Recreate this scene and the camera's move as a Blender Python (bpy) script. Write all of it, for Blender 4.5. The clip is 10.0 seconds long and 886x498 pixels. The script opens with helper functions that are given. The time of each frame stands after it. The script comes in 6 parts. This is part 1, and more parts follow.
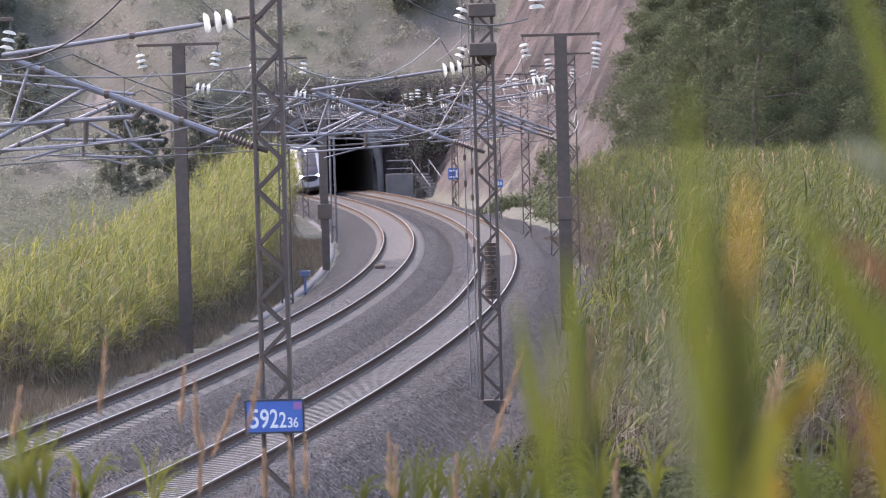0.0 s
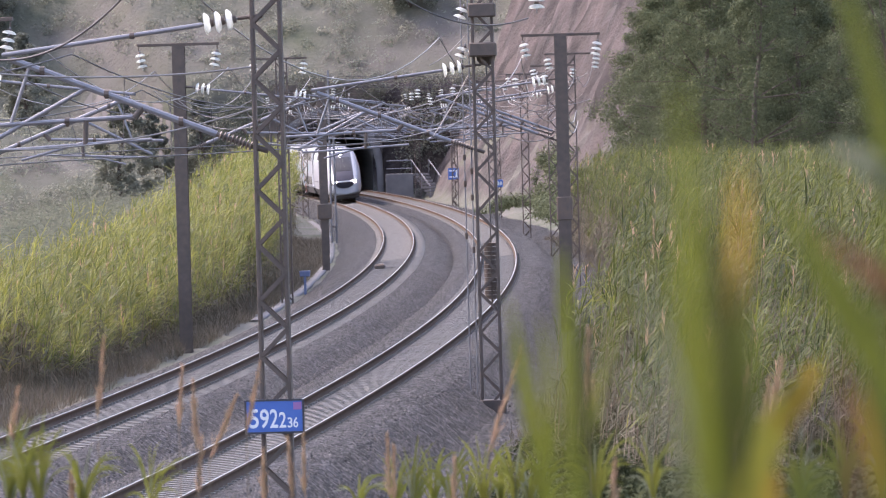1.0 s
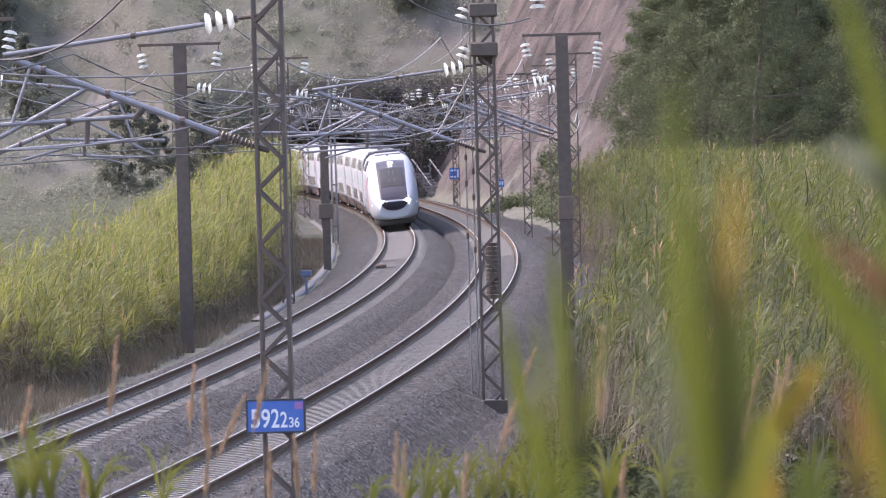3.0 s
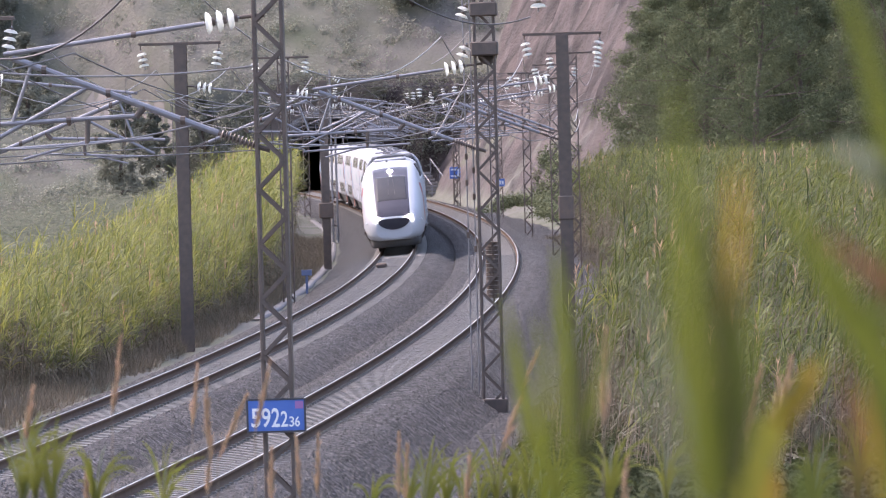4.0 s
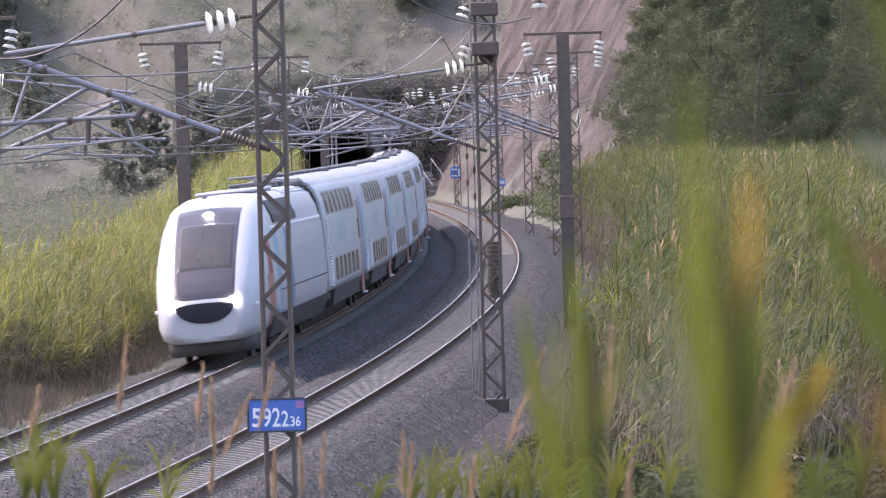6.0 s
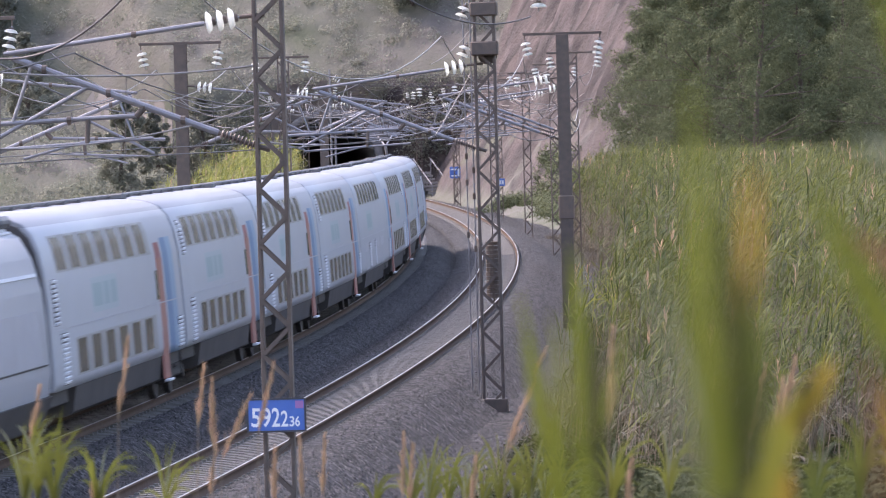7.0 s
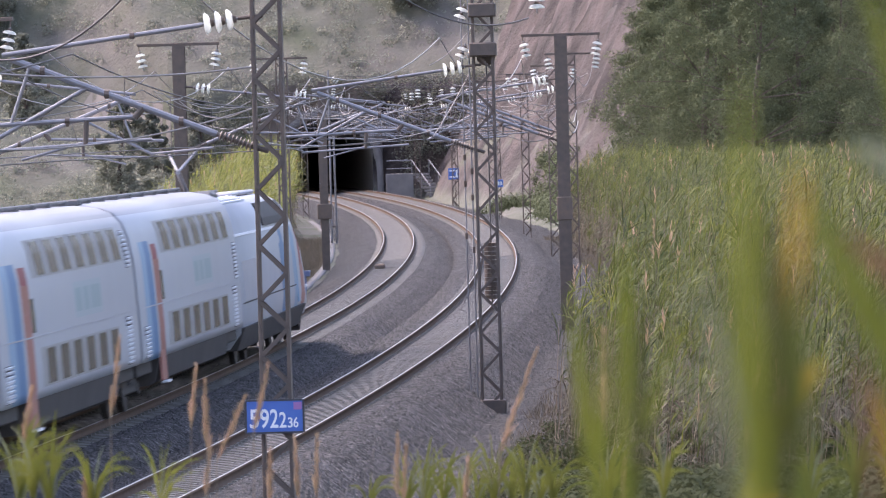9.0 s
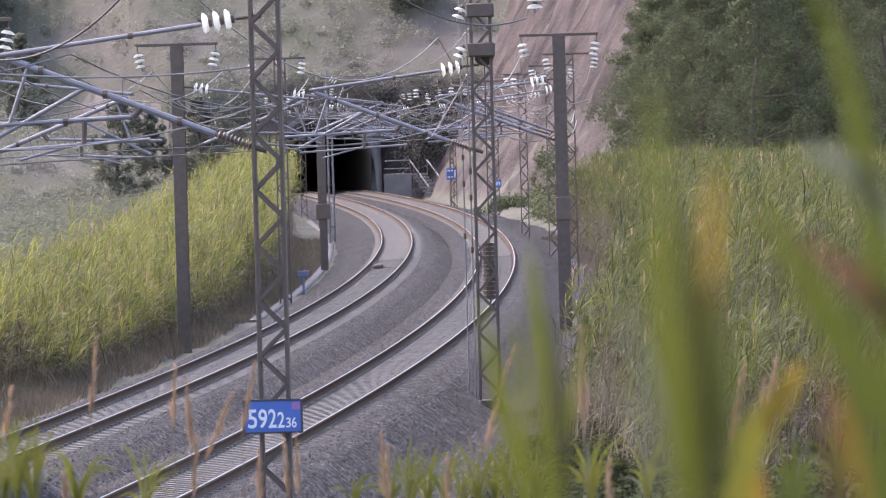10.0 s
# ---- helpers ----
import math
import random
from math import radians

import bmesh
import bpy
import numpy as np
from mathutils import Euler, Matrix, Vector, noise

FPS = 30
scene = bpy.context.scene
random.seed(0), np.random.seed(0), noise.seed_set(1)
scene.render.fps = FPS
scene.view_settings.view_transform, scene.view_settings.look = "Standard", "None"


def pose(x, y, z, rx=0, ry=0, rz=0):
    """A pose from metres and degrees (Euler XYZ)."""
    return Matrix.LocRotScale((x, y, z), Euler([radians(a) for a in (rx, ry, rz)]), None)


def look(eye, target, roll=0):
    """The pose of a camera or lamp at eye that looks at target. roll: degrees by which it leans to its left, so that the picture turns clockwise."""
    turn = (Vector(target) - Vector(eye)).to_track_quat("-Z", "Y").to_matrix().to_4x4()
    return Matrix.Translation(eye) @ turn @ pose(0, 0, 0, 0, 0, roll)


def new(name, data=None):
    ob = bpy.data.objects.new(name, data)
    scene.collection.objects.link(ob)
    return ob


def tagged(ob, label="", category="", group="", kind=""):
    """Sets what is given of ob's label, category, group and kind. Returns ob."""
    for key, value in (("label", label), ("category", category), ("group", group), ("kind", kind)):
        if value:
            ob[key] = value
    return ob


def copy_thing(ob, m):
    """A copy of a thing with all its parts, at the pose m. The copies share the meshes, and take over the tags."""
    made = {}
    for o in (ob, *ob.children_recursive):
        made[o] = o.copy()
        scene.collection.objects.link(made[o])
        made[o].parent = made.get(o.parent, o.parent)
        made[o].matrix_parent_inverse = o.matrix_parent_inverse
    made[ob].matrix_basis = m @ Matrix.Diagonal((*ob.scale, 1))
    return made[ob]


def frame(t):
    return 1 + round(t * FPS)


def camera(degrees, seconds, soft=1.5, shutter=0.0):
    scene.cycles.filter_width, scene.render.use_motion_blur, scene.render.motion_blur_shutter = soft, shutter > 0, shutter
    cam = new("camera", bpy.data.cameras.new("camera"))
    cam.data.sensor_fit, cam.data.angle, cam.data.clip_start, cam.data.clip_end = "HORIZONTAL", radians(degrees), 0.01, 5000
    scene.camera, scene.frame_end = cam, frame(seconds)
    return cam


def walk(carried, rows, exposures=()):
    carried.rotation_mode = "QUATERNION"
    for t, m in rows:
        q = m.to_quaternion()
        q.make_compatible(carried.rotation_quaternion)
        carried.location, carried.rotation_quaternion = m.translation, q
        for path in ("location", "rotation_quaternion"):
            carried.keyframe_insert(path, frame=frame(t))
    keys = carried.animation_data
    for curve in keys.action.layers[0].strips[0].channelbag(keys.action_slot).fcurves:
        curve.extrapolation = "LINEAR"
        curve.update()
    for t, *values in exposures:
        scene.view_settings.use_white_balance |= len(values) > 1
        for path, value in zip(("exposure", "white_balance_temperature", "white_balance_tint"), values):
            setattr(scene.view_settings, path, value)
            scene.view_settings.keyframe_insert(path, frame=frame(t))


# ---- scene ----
cam = camera(8.66, 10.0, soft=1.0, shutter=0.28)
cam.data.dof.use_dof = True
cam.data.dof.focus_distance = 130.0
cam.data.dof.aperture_fstop = 6.6

EYE = (0.0, 0.0, 5.806)
PITCH = 0.02157
SWING = ((0.0, 0.0, 0.0), (1.2, -0.3, 0.0), (1.6, -1.2, 0.0), (2.0, 0.2, 0.0), (2.6, 1.6, 0.0), (4.1, 2.9, -1.6), (4.6, 2.4, -0.6),
         (5.0, 2.0, -1.8), (5.6, 4.4, -2.0), (7.0, 3.2, -2.0), (7.5, 4.4, -2.0), (8.0, 3.2, -1.6), (8.5, 1.6, -0.2), (9.1, 0.0, 0.0), (9.6, -0.6, 0.0), (10.0, -3.0, 0.0))
walk(cam, [(t, look(EYE, (-1000 * a / 10351, 1000.0, 5.806 - 1000 * (PITCH - b / 10351)), -1.56)) for t, a, b in SWING], [(0.0, 1.69, 6400, 25), (10.0, 1.69, 6400, 25)])

# ---- light ----
SUN_WAY = Vector((-0.54, 0.27, 0.74)).normalized()
world = bpy.data.worlds.new("world")
scene.world = world
world.use_nodes = True
sky = world.node_tree.nodes.new("ShaderNodeTexSky")
sky.sky_type = "NISHITA"
sky.sun_disc = False
sky.sun_elevation = math.asin(SUN_WAY.z)
sky.sun_rotation = math.atan2(SUN_WAY.x, SUN_WAY.y)
sky.dust_density = 3.2
sky.air_density = 1.3
world.node_tree.links.new(sky.outputs[0], world.node_tree.nodes["Background"].inputs[0])
world.node_tree.nodes["Background"].inputs[1].default_value = 0.15
lamp = bpy.data.lights.new("sun", "SUN")
lamp.energy, lamp.angle, lamp.color = 1.3, radians(6.0), (1.0, 0.93, 0.84)
sun = new("sun", lamp)
sun.matrix_world = look(SUN_WAY * 100, (0, 0, 0))

# ---- line of the railway ----
GAUGE, CANT, APART = 1.505, 0.108, 4.609
TILT = math.atan(CANT / GAUGE)


def centre(y):
    """x of the left track's centre line and its slope."""
    s = (y - 250.0) / 150.0
    x = -2.25 + 1.419 * s - 4.647 * s ** 2 + 0.4417 * s ** 3 - 0.0356 * s ** 4
    dx = (1.419 - 9.294 * s + 1.3251 * s ** 2 - 0.1424 * s ** 3) / 150.0
    return x, dx


ALONG_Y = np.linspace(-420, 900, 5281)
ALONG_S = np.concatenate([[0], np.cumsum(np.sqrt(1 + centre((ALONG_Y[1:] + ALONG_Y[:-1]) / 2)[1] ** 2) * 0.25)])
ALONG_S -= np.interp(0.0, ALONG_Y, ALONG_S)


def y_at(s):
    return float(np.interp(s, ALONG_S, ALONG_Y))


def beside(y, u, z=0.0):
    """The place u metres to the right of the left track's centre line."""
    x, dx = centre(y)
    n = math.sqrt(1 + dx * dx)
    return Vector((x + u / n, y - u * dx / n, z))


def rail_pose(y, u=0.0):
    """Pose on the rails: x across, y along, z up, leaning with the cant."""
    x, dx = centre(y)
    return Matrix.Translation(beside(y, u, CANT / 2)) @ Matrix.Rotation(-math.atan(dx), 4, "Z") @ Matrix.Rotation(-TILT, 4, "Y")


# ---- building helpers ----
def part(name, bm, material, parent, label=""):
    me = bpy.data.meshes.new(name)
    bm.to_mesh(me)
    bm.free()
    return attach(name, me, material, parent, label)


def attach(name, me, material, parent, label=""):
    if material and not me.materials:
        me.materials.append(material)
    ob = new(name, me)
    ob.parent = parent
    if label:
        tagged(ob, label)
    return ob


def mesh_of(name, verts, faces, material, smooth=False):
    me = bpy.data.meshes.new(name)
    verts = np.asarray(verts, dtype=np.float32)
    faces = np.asarray(faces, dtype=np.int32)
    k = faces.shape[1]
    me.vertices.add(len(verts))
    me.vertices.foreach_set("co", verts.ravel())
    me.loops.add(faces.size)
    me.loops.foreach_set("vertex_index", faces.ravel())
    me.polygons.add(len(faces))
    me.polygons.foreach_set("loop_start", np.arange(0, faces.size, k, dtype=np.int32))
    if smooth:
        me.polygons.foreach_set("use_smooth", np.ones(len(faces), dtype=bool))
    me.materials.append(material)
    me.update(calc_edges=True)
    me.validate()
    return me


def empty(name, m=None):
    ob = new(name)
    if m is not None:
        ob.matrix_basis = m
    return ob


def box(bm, size, m=None, bevel=0.0):
    r = bmesh.ops.create_cube(bm, size=1.0, matrix=(m or Matrix()) @ Matrix.Diagonal((*size, 1)))
    if bevel:
        es = list({e for v in r["verts"] for e in v.link_edges})
        bmesh.ops.bevel(bm, geom=es, offset=bevel, segments=1, affect="EDGES")


def box_bm(size, at, bevel=0.0, m=None):
    bm = bmesh.new()
    box(bm, size, (m or Matrix()) @ Matrix.Translation(at), bevel)
    return bm


def tube(bm, a, b, r, r2=None, n=8):
    a, b = Vector(a), Vector(b)
    d = b - a
    q = d.to_track_quat("Z", "Y").to_matrix().to_4x4()
    bmesh.ops.create_cone(bm, cap_ends=True, segments=n, radius1=r, radius2=r if r2 is None else r2, depth=d.length,
                          matrix=Matrix.Translation((a + b) / 2) @ q)


def tube_bm(a, b, r, r2=None, n=8):
    bm = bmesh.new()
    tube(bm, a, b, r, r2, n)
    return bm


def wire_mesh(name, points, r, material, n=5):
    """A wire through the points."""
    p = np.array([tuple(q) for q in points], dtype=float)
    d = np.gradient(p, axis=0)
    d /= np.linalg.norm(d, axis=1)[:, None]
    up = np.where(np.abs(d[:, 2:3]) > 0.9, np.array([[1.0, 0, 0]]), np.array([[0, 0, 1.0]]))
    a = np.cross(d, up)
    a /= np.linalg.norm(a, axis=1)[:, None]
    b = np.cross(d, a)
    t = np.linspace(0, 2 * math.pi, n, endpoint=False)
    ring = p[:, None] + r * (np.cos(t)[None, :, None] * a[:, None] + np.sin(t)[None, :, None] * b[:, None])
    k = len(p)
    i, j = np.meshgrid(np.arange(k - 1), np.arange(n), indexing="ij")
    f = np.stack([i * n + j, i * n + (j + 1) % n, (i + 1) * n + (j + 1) % n, (i + 1) * n + j], -1).reshape(-1, 4)
    return mesh_of(name, ring.reshape(-1, 3), f, material, True)


def sweep(name, profile, ys, u, material, canted=False, smooth=False, closed=True, caps=False):
    """A cross-section of (x, z) swept along the line at u metres beside it."""
    prof = np.array(profile)
    rings = []
    for y in ys:
        if canted:
            m = rail_pose(y, u)
            rings.append([m @ Vector((a, 0, b)) for a, b in prof])
        else:
            rings.append([beside(y, u + a, b) for a, b in prof])
    v = np.array([[tuple(q) for q in r] for r in rings])
    n, k = len(ys), len(prof)
    i, j = np.meshgrid(np.arange(n - 1), np.arange(k if closed else k - 1), indexing="ij")
    f = np.stack([i * k + j, i * k + (j + 1) % k, (i + 1) * k + (j + 1) % k, (i + 1) * k + j], -1).reshape(-1, 4)
    if caps:
        f = np.concatenate([f, [[0, 1, 2, 3]], [[(n - 1) * k + q for q in (3, 2, 1, 0)]]])
    return mesh_of(name, v.reshape(-1, 3), f[:, ::-1], material, smooth)


# ---- materials ----
def material(name, colour, rough=0.7, metal=0.0, second=None, scale=4.0, detail=6.0, bump=0.0, bump_scale=40.0, island=0.0, spread=0.5,
             third=None, scale3=0.4, translucent=0.0, tcolour=None, spec=0.5, per_object=0.0, voronoi=False):
    m = bpy.data.materials.new(name)
    m.use_nodes = True
    nt = m.node_tree
    N, L = nt.nodes, nt.links
    b = N["Principled BSDF"]
    b.inputs["Roughness"].default_value = rough
    b.inputs["Metallic"].default_value = metal
    b.inputs["Specular IOR Level"].default_value = spec
    tex = N.new("ShaderNodeTexCoord")
    base = N.new("ShaderNodeRGB")
    base.outputs[0].default_value = (*colour, 1)
    out = base.outputs[0]

    def blend(prev, colour2, sc, width, det):
        no = N.new("ShaderNodeTexNoise")
        no.inputs["Scale"].default_value = sc
        no.inputs["Detail"].default_value = det
        L.new(tex.outputs["Object"], no.inputs["Vector"])
        ramp = N.new("ShaderNodeMapRange")
        ramp.inputs[1].default_value, ramp.inputs[2].default_value = 0.5 - width / 2, 0.5 + width / 2
        L.new(no.outputs[0], ramp.inputs[0])
        mx = N.new("ShaderNodeMix")
        mx.data_type = "RGBA"
        L.new(ramp.outputs[0], mx.inputs[0])
        L.new(prev, mx.inputs[6])
        mx.inputs[7].default_value = (*colour2, 1)
        return mx.outputs[2]

    if second:
        out = blend(out, second, scale, spread, detail)
    if third:
        out = blend(out, third, scale3, 0.35, 4.0)
    if island or per_object:
        rnd = N.new("ShaderNodeNewGeometry") if island else N.new("ShaderNodeObjectInfo")
        src = rnd.outputs["Random Per Island"] if island else rnd.outputs["Random"]
        k = island or per_object
        mr = N.new("ShaderNodeMapRange")
        mr.inputs[3].default_value, mr.inputs[4].default_value = 1 - k, 1 + k
        L.new(src, mr.inputs[0])
        hsv = N.new("ShaderNodeHueSaturation")
        L.new(mr.outputs[0], hsv.inputs["Value"])
        hue = N.new("ShaderNodeMapRange")
        hue.inputs[3].default_value, hue.inputs[4].default_value = 0.5 + k * 0.06, 0.5 - k * 0.06
        L.new(src, hue.inputs[0])
        L.new(hue.outputs[0], hsv.inputs["Hue"])
        L.new(out, hsv.inputs["Color"])
        out = hsv.outputs[0]
    L.new(out, b.inputs["Base Color"])
    if bump:
        if voronoi:
            no = N.new("ShaderNodeTexVoronoi")
        else:
            no = N.new("ShaderNodeTexNoise")
            no.inputs["Detail"].default_value = 5.0
        no.inputs["Scale"].default_value = bump_scale
        L.new(tex.outputs["Object"], no.inputs["Vector"])
        bp = N.new("ShaderNodeBump")
        bp.inputs["Distance"].default_value = bump
        L.new(no.outputs[0], bp.inputs["Height"])
        L.new(bp.outputs[0], b.inputs["Normal"])
    if translucent:
        tr = N.new("ShaderNodeBsdfTranslucent")
        if tcolour:
            mixc = N.new("ShaderNodeMix")
            mixc.data_type = "RGBA"
            mixc.blend_type = "MULTIPLY"
            mixc.inputs[0].default_value = 1.0
            L.new(out, mixc.inputs[6])
            mixc.inputs[7].default_value = (*tcolour, 1)
            L.new(mixc.outputs[2], tr.inputs[0])
        else:
            L.new(out, tr.inputs[0])
        mixs = N.new("ShaderNodeMixShader")
        mixs.inputs[0].default_value = translucent
        L.new(b.outputs[0], mixs.inputs[1])
        L.new(tr.outputs[0], mixs.inputs[2])
        L.new(mixs.outputs[0], N["Material Output"].inputs[0])
    return m


def glowing(name, colour, strength):
    m = bpy.data.materials.new(name)
    m.use_nodes = True
    b = m.node_tree.nodes["Principled BSDF"]
    b.inputs["Base Color"].default_value = (*colour, 1)
    b.inputs["Emission Color"].default_value = (*colour, 1)
    b.inputs["Emission Strength"].default_value = strength
    return m


M_GROUND = material("dry_earth", (0.115, 0.106, 0.092), 0.95, second=(0.15, 0.137, 0.118), scale=0.7, third=(0.08, 0.088, 0.052), scale3=0.12, bump=0.15, bump_scale=3.0)
def add_rock(m):
    """Bare pinkish rock where the ground is steep."""
    N, L = m.node_tree.nodes, m.node_tree.links
    b = N["Principled BSDF"]
    out = b.inputs["Base Color"].links[0].from_socket
    geo = N.new("ShaderNodeNewGeometry")
    sep = N.new("ShaderNodeSeparateXYZ")
    L.new(geo.outputs["Normal"], sep.inputs[0])
    mr = N.new("ShaderNodeMapRange")
    mr.inputs[1].default_value, mr.inputs[2].default_value, mr.inputs[3].default_value, mr.inputs[4].default_value = 0.55, 0.75, 1.0, 0.0
    L.new(sep.outputs[2], mr.inputs[0])
    tc = N.new("ShaderNodeTexCoord")
    mp = N.new("ShaderNodeMapping")
    mp.vector_type = "TEXTURE"
    mp.inputs["Scale"].default_value = (1.6, 5.0, 9.0)
    mp.inputs["Rotation"].default_value = (0.0, 0.62, 0.0)
    L.new(tc.outputs["Object"], mp.inputs[0])
    no = N.new("ShaderNodeTexNoise")
    no.inputs["Scale"].default_value, no.inputs["Detail"].default_value = 1.6, 8.0
    L.new(mp.outputs[0], no.inputs["Vector"])
    ramp = N.new("ShaderNodeValToRGB")
    ramp.color_ramp.elements[0].position, ramp.color_ramp.elements[0].color = 0.36, (0.026, 0.020, 0.019, 1)
    ramp.color_ramp.elements[1].position, ramp.color_ramp.elements[1].color = 0.62, (0.092, 0.072, 0.067, 1)
    L.new(no.outputs[0], ramp.inputs[0])
    mx = N.new("ShaderNodeMix")
    mx.data_type = "RGBA"
    L.new(out, mx.inputs[6])
    L.new(ramp.outputs[0], mx.inputs[7])
    where = N.new("ShaderNodeSeparateXYZ")
    L.new(tc.outputs["Object"], where.inputs[0])
    east = N.new("ShaderNodeMapRange")
    east.inputs[1].default_value, east.inputs[2].default_value = -16.0, -10.0
    L.new(where.outputs[0], east.inputs[0])
    both = N.new("ShaderNodeMath")
    both.operation = "MULTIPLY"
    L.new(mr.outputs[0], both.inputs[0])
    L.new(east.outputs[0], both.inputs[1])
    L.new(both.outputs[0], mx.inputs[0])
    L.new(mx.outputs[2], b.inputs["Base Color"])


add_rock(M_GROUND)
M_BALLAST = material("ballast_stone", (0.024, 0.023, 0.025), 0.9, second=(0.10, 0.095, 0.098), scale=9.0, detail=9.0, third=(0.06, 0.055, 0.052), scale3=0.3, bump=0.16, bump_scale=13.0, voronoi=True, spread=0.22)
def add_stones(m):
    """Single stones of uneven grey in the ballast."""
    N, L = m.node_tree.nodes, m.node_tree.links
    b = N["Principled BSDF"]
    out = b.inputs["Base Color"].links[0].from_socket
    tc = N.new("ShaderNodeTexCoord")
    vo = N.new("ShaderNodeTexVoronoi")
    vo.inputs["Scale"].default_value = 9.0
    L.new(tc.outputs["Object"], vo.inputs["Vector"])
    sep = N.new("ShaderNodeSeparateColor")
    L.new(vo.outputs["Color"], sep.inputs[0])
    mr = N.new("ShaderNodeMapRange")
    mr.inputs[3].default_value, mr.inputs[4].default_value = 0.10, 2.1
    few = N.new("ShaderNodeMath")
    few.operation = "POWER"
    few.inputs[1].default_value = 2.2
    L.new(sep.outputs[0], few.inputs[0])
    L.new(few.outputs[0], mr.inputs[0])
    mx = N.new("ShaderNodeMix")
    mx.data_type, mx.blend_type = "RGBA", "MULTIPLY"
    mx.inputs[0].default_value = 1.0
    L.new(out, mx.inputs[6])
    L.new(mr.outputs[0], mx.inputs[7])
    L.new(mx.outputs[2], b.inputs["Base Color"])


add_stones(M_BALLAST)
M_SLEEPER = material("sleeper_concrete", (0.195, 0.183, 0.163), 0.85, second=(0.13, 0.12, 0.108), scale=5.0, per_object=0.12, bump=0.006)
M_RAILSIDE = material("rusty_rail_steel", (0.105, 0.070, 0.051), 0.9, 0.0, second=(0.14, 0.095, 0.068), scale=6.0, spec=0.1)
M_RAILTOP = material("polished_rail_head", (0.50, 0.48, 0.46), 0.36, 1.0, second=(0.38, 0.36, 0.34), scale=3.0)
M_STEEL = material("weathered_mast_steel", (0.10, 0.085, 0.075), 0.7, 0.35, second=(0.16, 0.12, 0.10), scale=5.0, bump=0.003)
M_GALV = material("galvanised_tube", (0.27, 0.265, 0.28), 0.5, 0.4, second=(0.20, 0.195, 0.21), scale=8.0)
M_WIRE = material("grooved_copper_wire", (0.30, 0.28, 0.27), 0.5, 0.5)
M_DARKWIRE = material("dark_cable", (0.10, 0.09, 0.09), 0.6, 0.3)
M_CONCRETE = material("portal_concrete", (0.25, 0.23, 0.215), 0.9, second=(0.17, 0.155, 0.15), scale=1.2, bump=0.01, bump_scale=8.0)


# Lining colour lightened to lift the darkness inside the bore.
M_LINING = material("brightened_lining", (0.62, 0.57, 0.54), 0.9, second=(0.50, 0.46, 0.43), scale=0.5)


# ---- ground ----
PORTAL_Y = 520.0


def smooth(a, b, v):
    t = np.clip((v - a) / (b - a), 0, 1)
    return t * t * (3 - 2 * t)


def waves(x, y):
    return (np.sin(x * 0.31 + 1.3 * np.sin(y * 0.11)) * np.cos(y * 0.23 + 0.7) + 0.6 * np.sin(x * 0.83 + y * 0.57) + 0.35 * np.sin(x * 1.9 - y * 1.3)
            + 0.25 * np.sin(x * 3.7 + 2.1 * np.sin(y * 0.9)))


def ground_z(x, y):
    """Height of the ground: flat formation under the line, banks beside it, a cut slope and a hill behind."""
    x, y = np.asarray(x, float), np.asarray(y, float)
    u = x - centre(np.clip(y, -300, 720))[0]
    w = waves(x, y)
    base = -1.0 + 0.05 * w
    # left bank under the reeds, then a dip behind it
    left = np.where(u < -4.6, 0.55 * smooth(4.6, 7.5, -u) - 2.6 * smooth(14, 40, -u) + 0.15 * w * smooth(5, 9, -u), 0)
    # bank on the right, where the camera stands
    right = np.where(u > 9.4, 0.5 * smooth(9.4, 12.0, u) + 2.6 * smooth(14, 40, u) + 0.15 * w * smooth(9.5, 14, u), 0)
    z = base + left + right
    near = 4.6 - 0.062 * np.clip(y, -60, 200)
    k = smooth(11.0, 15.0, u) * (1 - smooth(60, 88, y)) * smooth(-8.5, -5.5, x + 0.02 * y)
    z = z * (1 - k) + np.maximum(near, -0.6) * k + 0.1 * w * k
    # cut slope on the right of the far line
    far = smooth(330, 430, y)
    toe = 4.6 + 7.0 - 0.6 * smooth(400, 520, y) + 6 * (1 - smooth(330, 470, y))
    gully = np.abs(np.sin(y * 0.21 + 0.9 * np.sin(y * 0.063) + u * 0.10)) + 0.5 * np.abs(np.sin(y * 0.57 + 1.1 + u * 0.21)) + 0.3 * np.sin(y * 1.3 + u * 0.9)
    cut = np.clip(u - toe - 1.1 * gully * smooth(0, 5, u - toe), 0, 26) * 1.9 + 0.55 * w * smooth(0, 2, u - toe)
    top = 26 + 0.06 * (y - 430)
    z = z + far * np.minimum(np.maximum(cut, 0), top)
    # hill over the tunnel
    lift = np.clip(y - PORTAL_Y + 1.0, 0, None)
    hill = 11.0 * smooth(0, 1.0, lift / (1.6 + 45 * smooth(9, 22, -u))) + 0.62 * np.clip(lift - 2, 0, 90) + 0.5 * w * smooth(1, 12, lift)
    lefthill = np.minimum(0.5 * np.clip(y - 452, 0, 160), 0.42 * np.clip(-u - 9, 0, 120)) + 0.4 * w * smooth(12, 20, -u) * smooth(455, 475, y)
    hill = np.maximum(np.where(y > PORTAL_Y - 1, hill, 0), lefthill)
    return np.maximum(z, np.where(hill > 0.02, hill - 1.0, z))


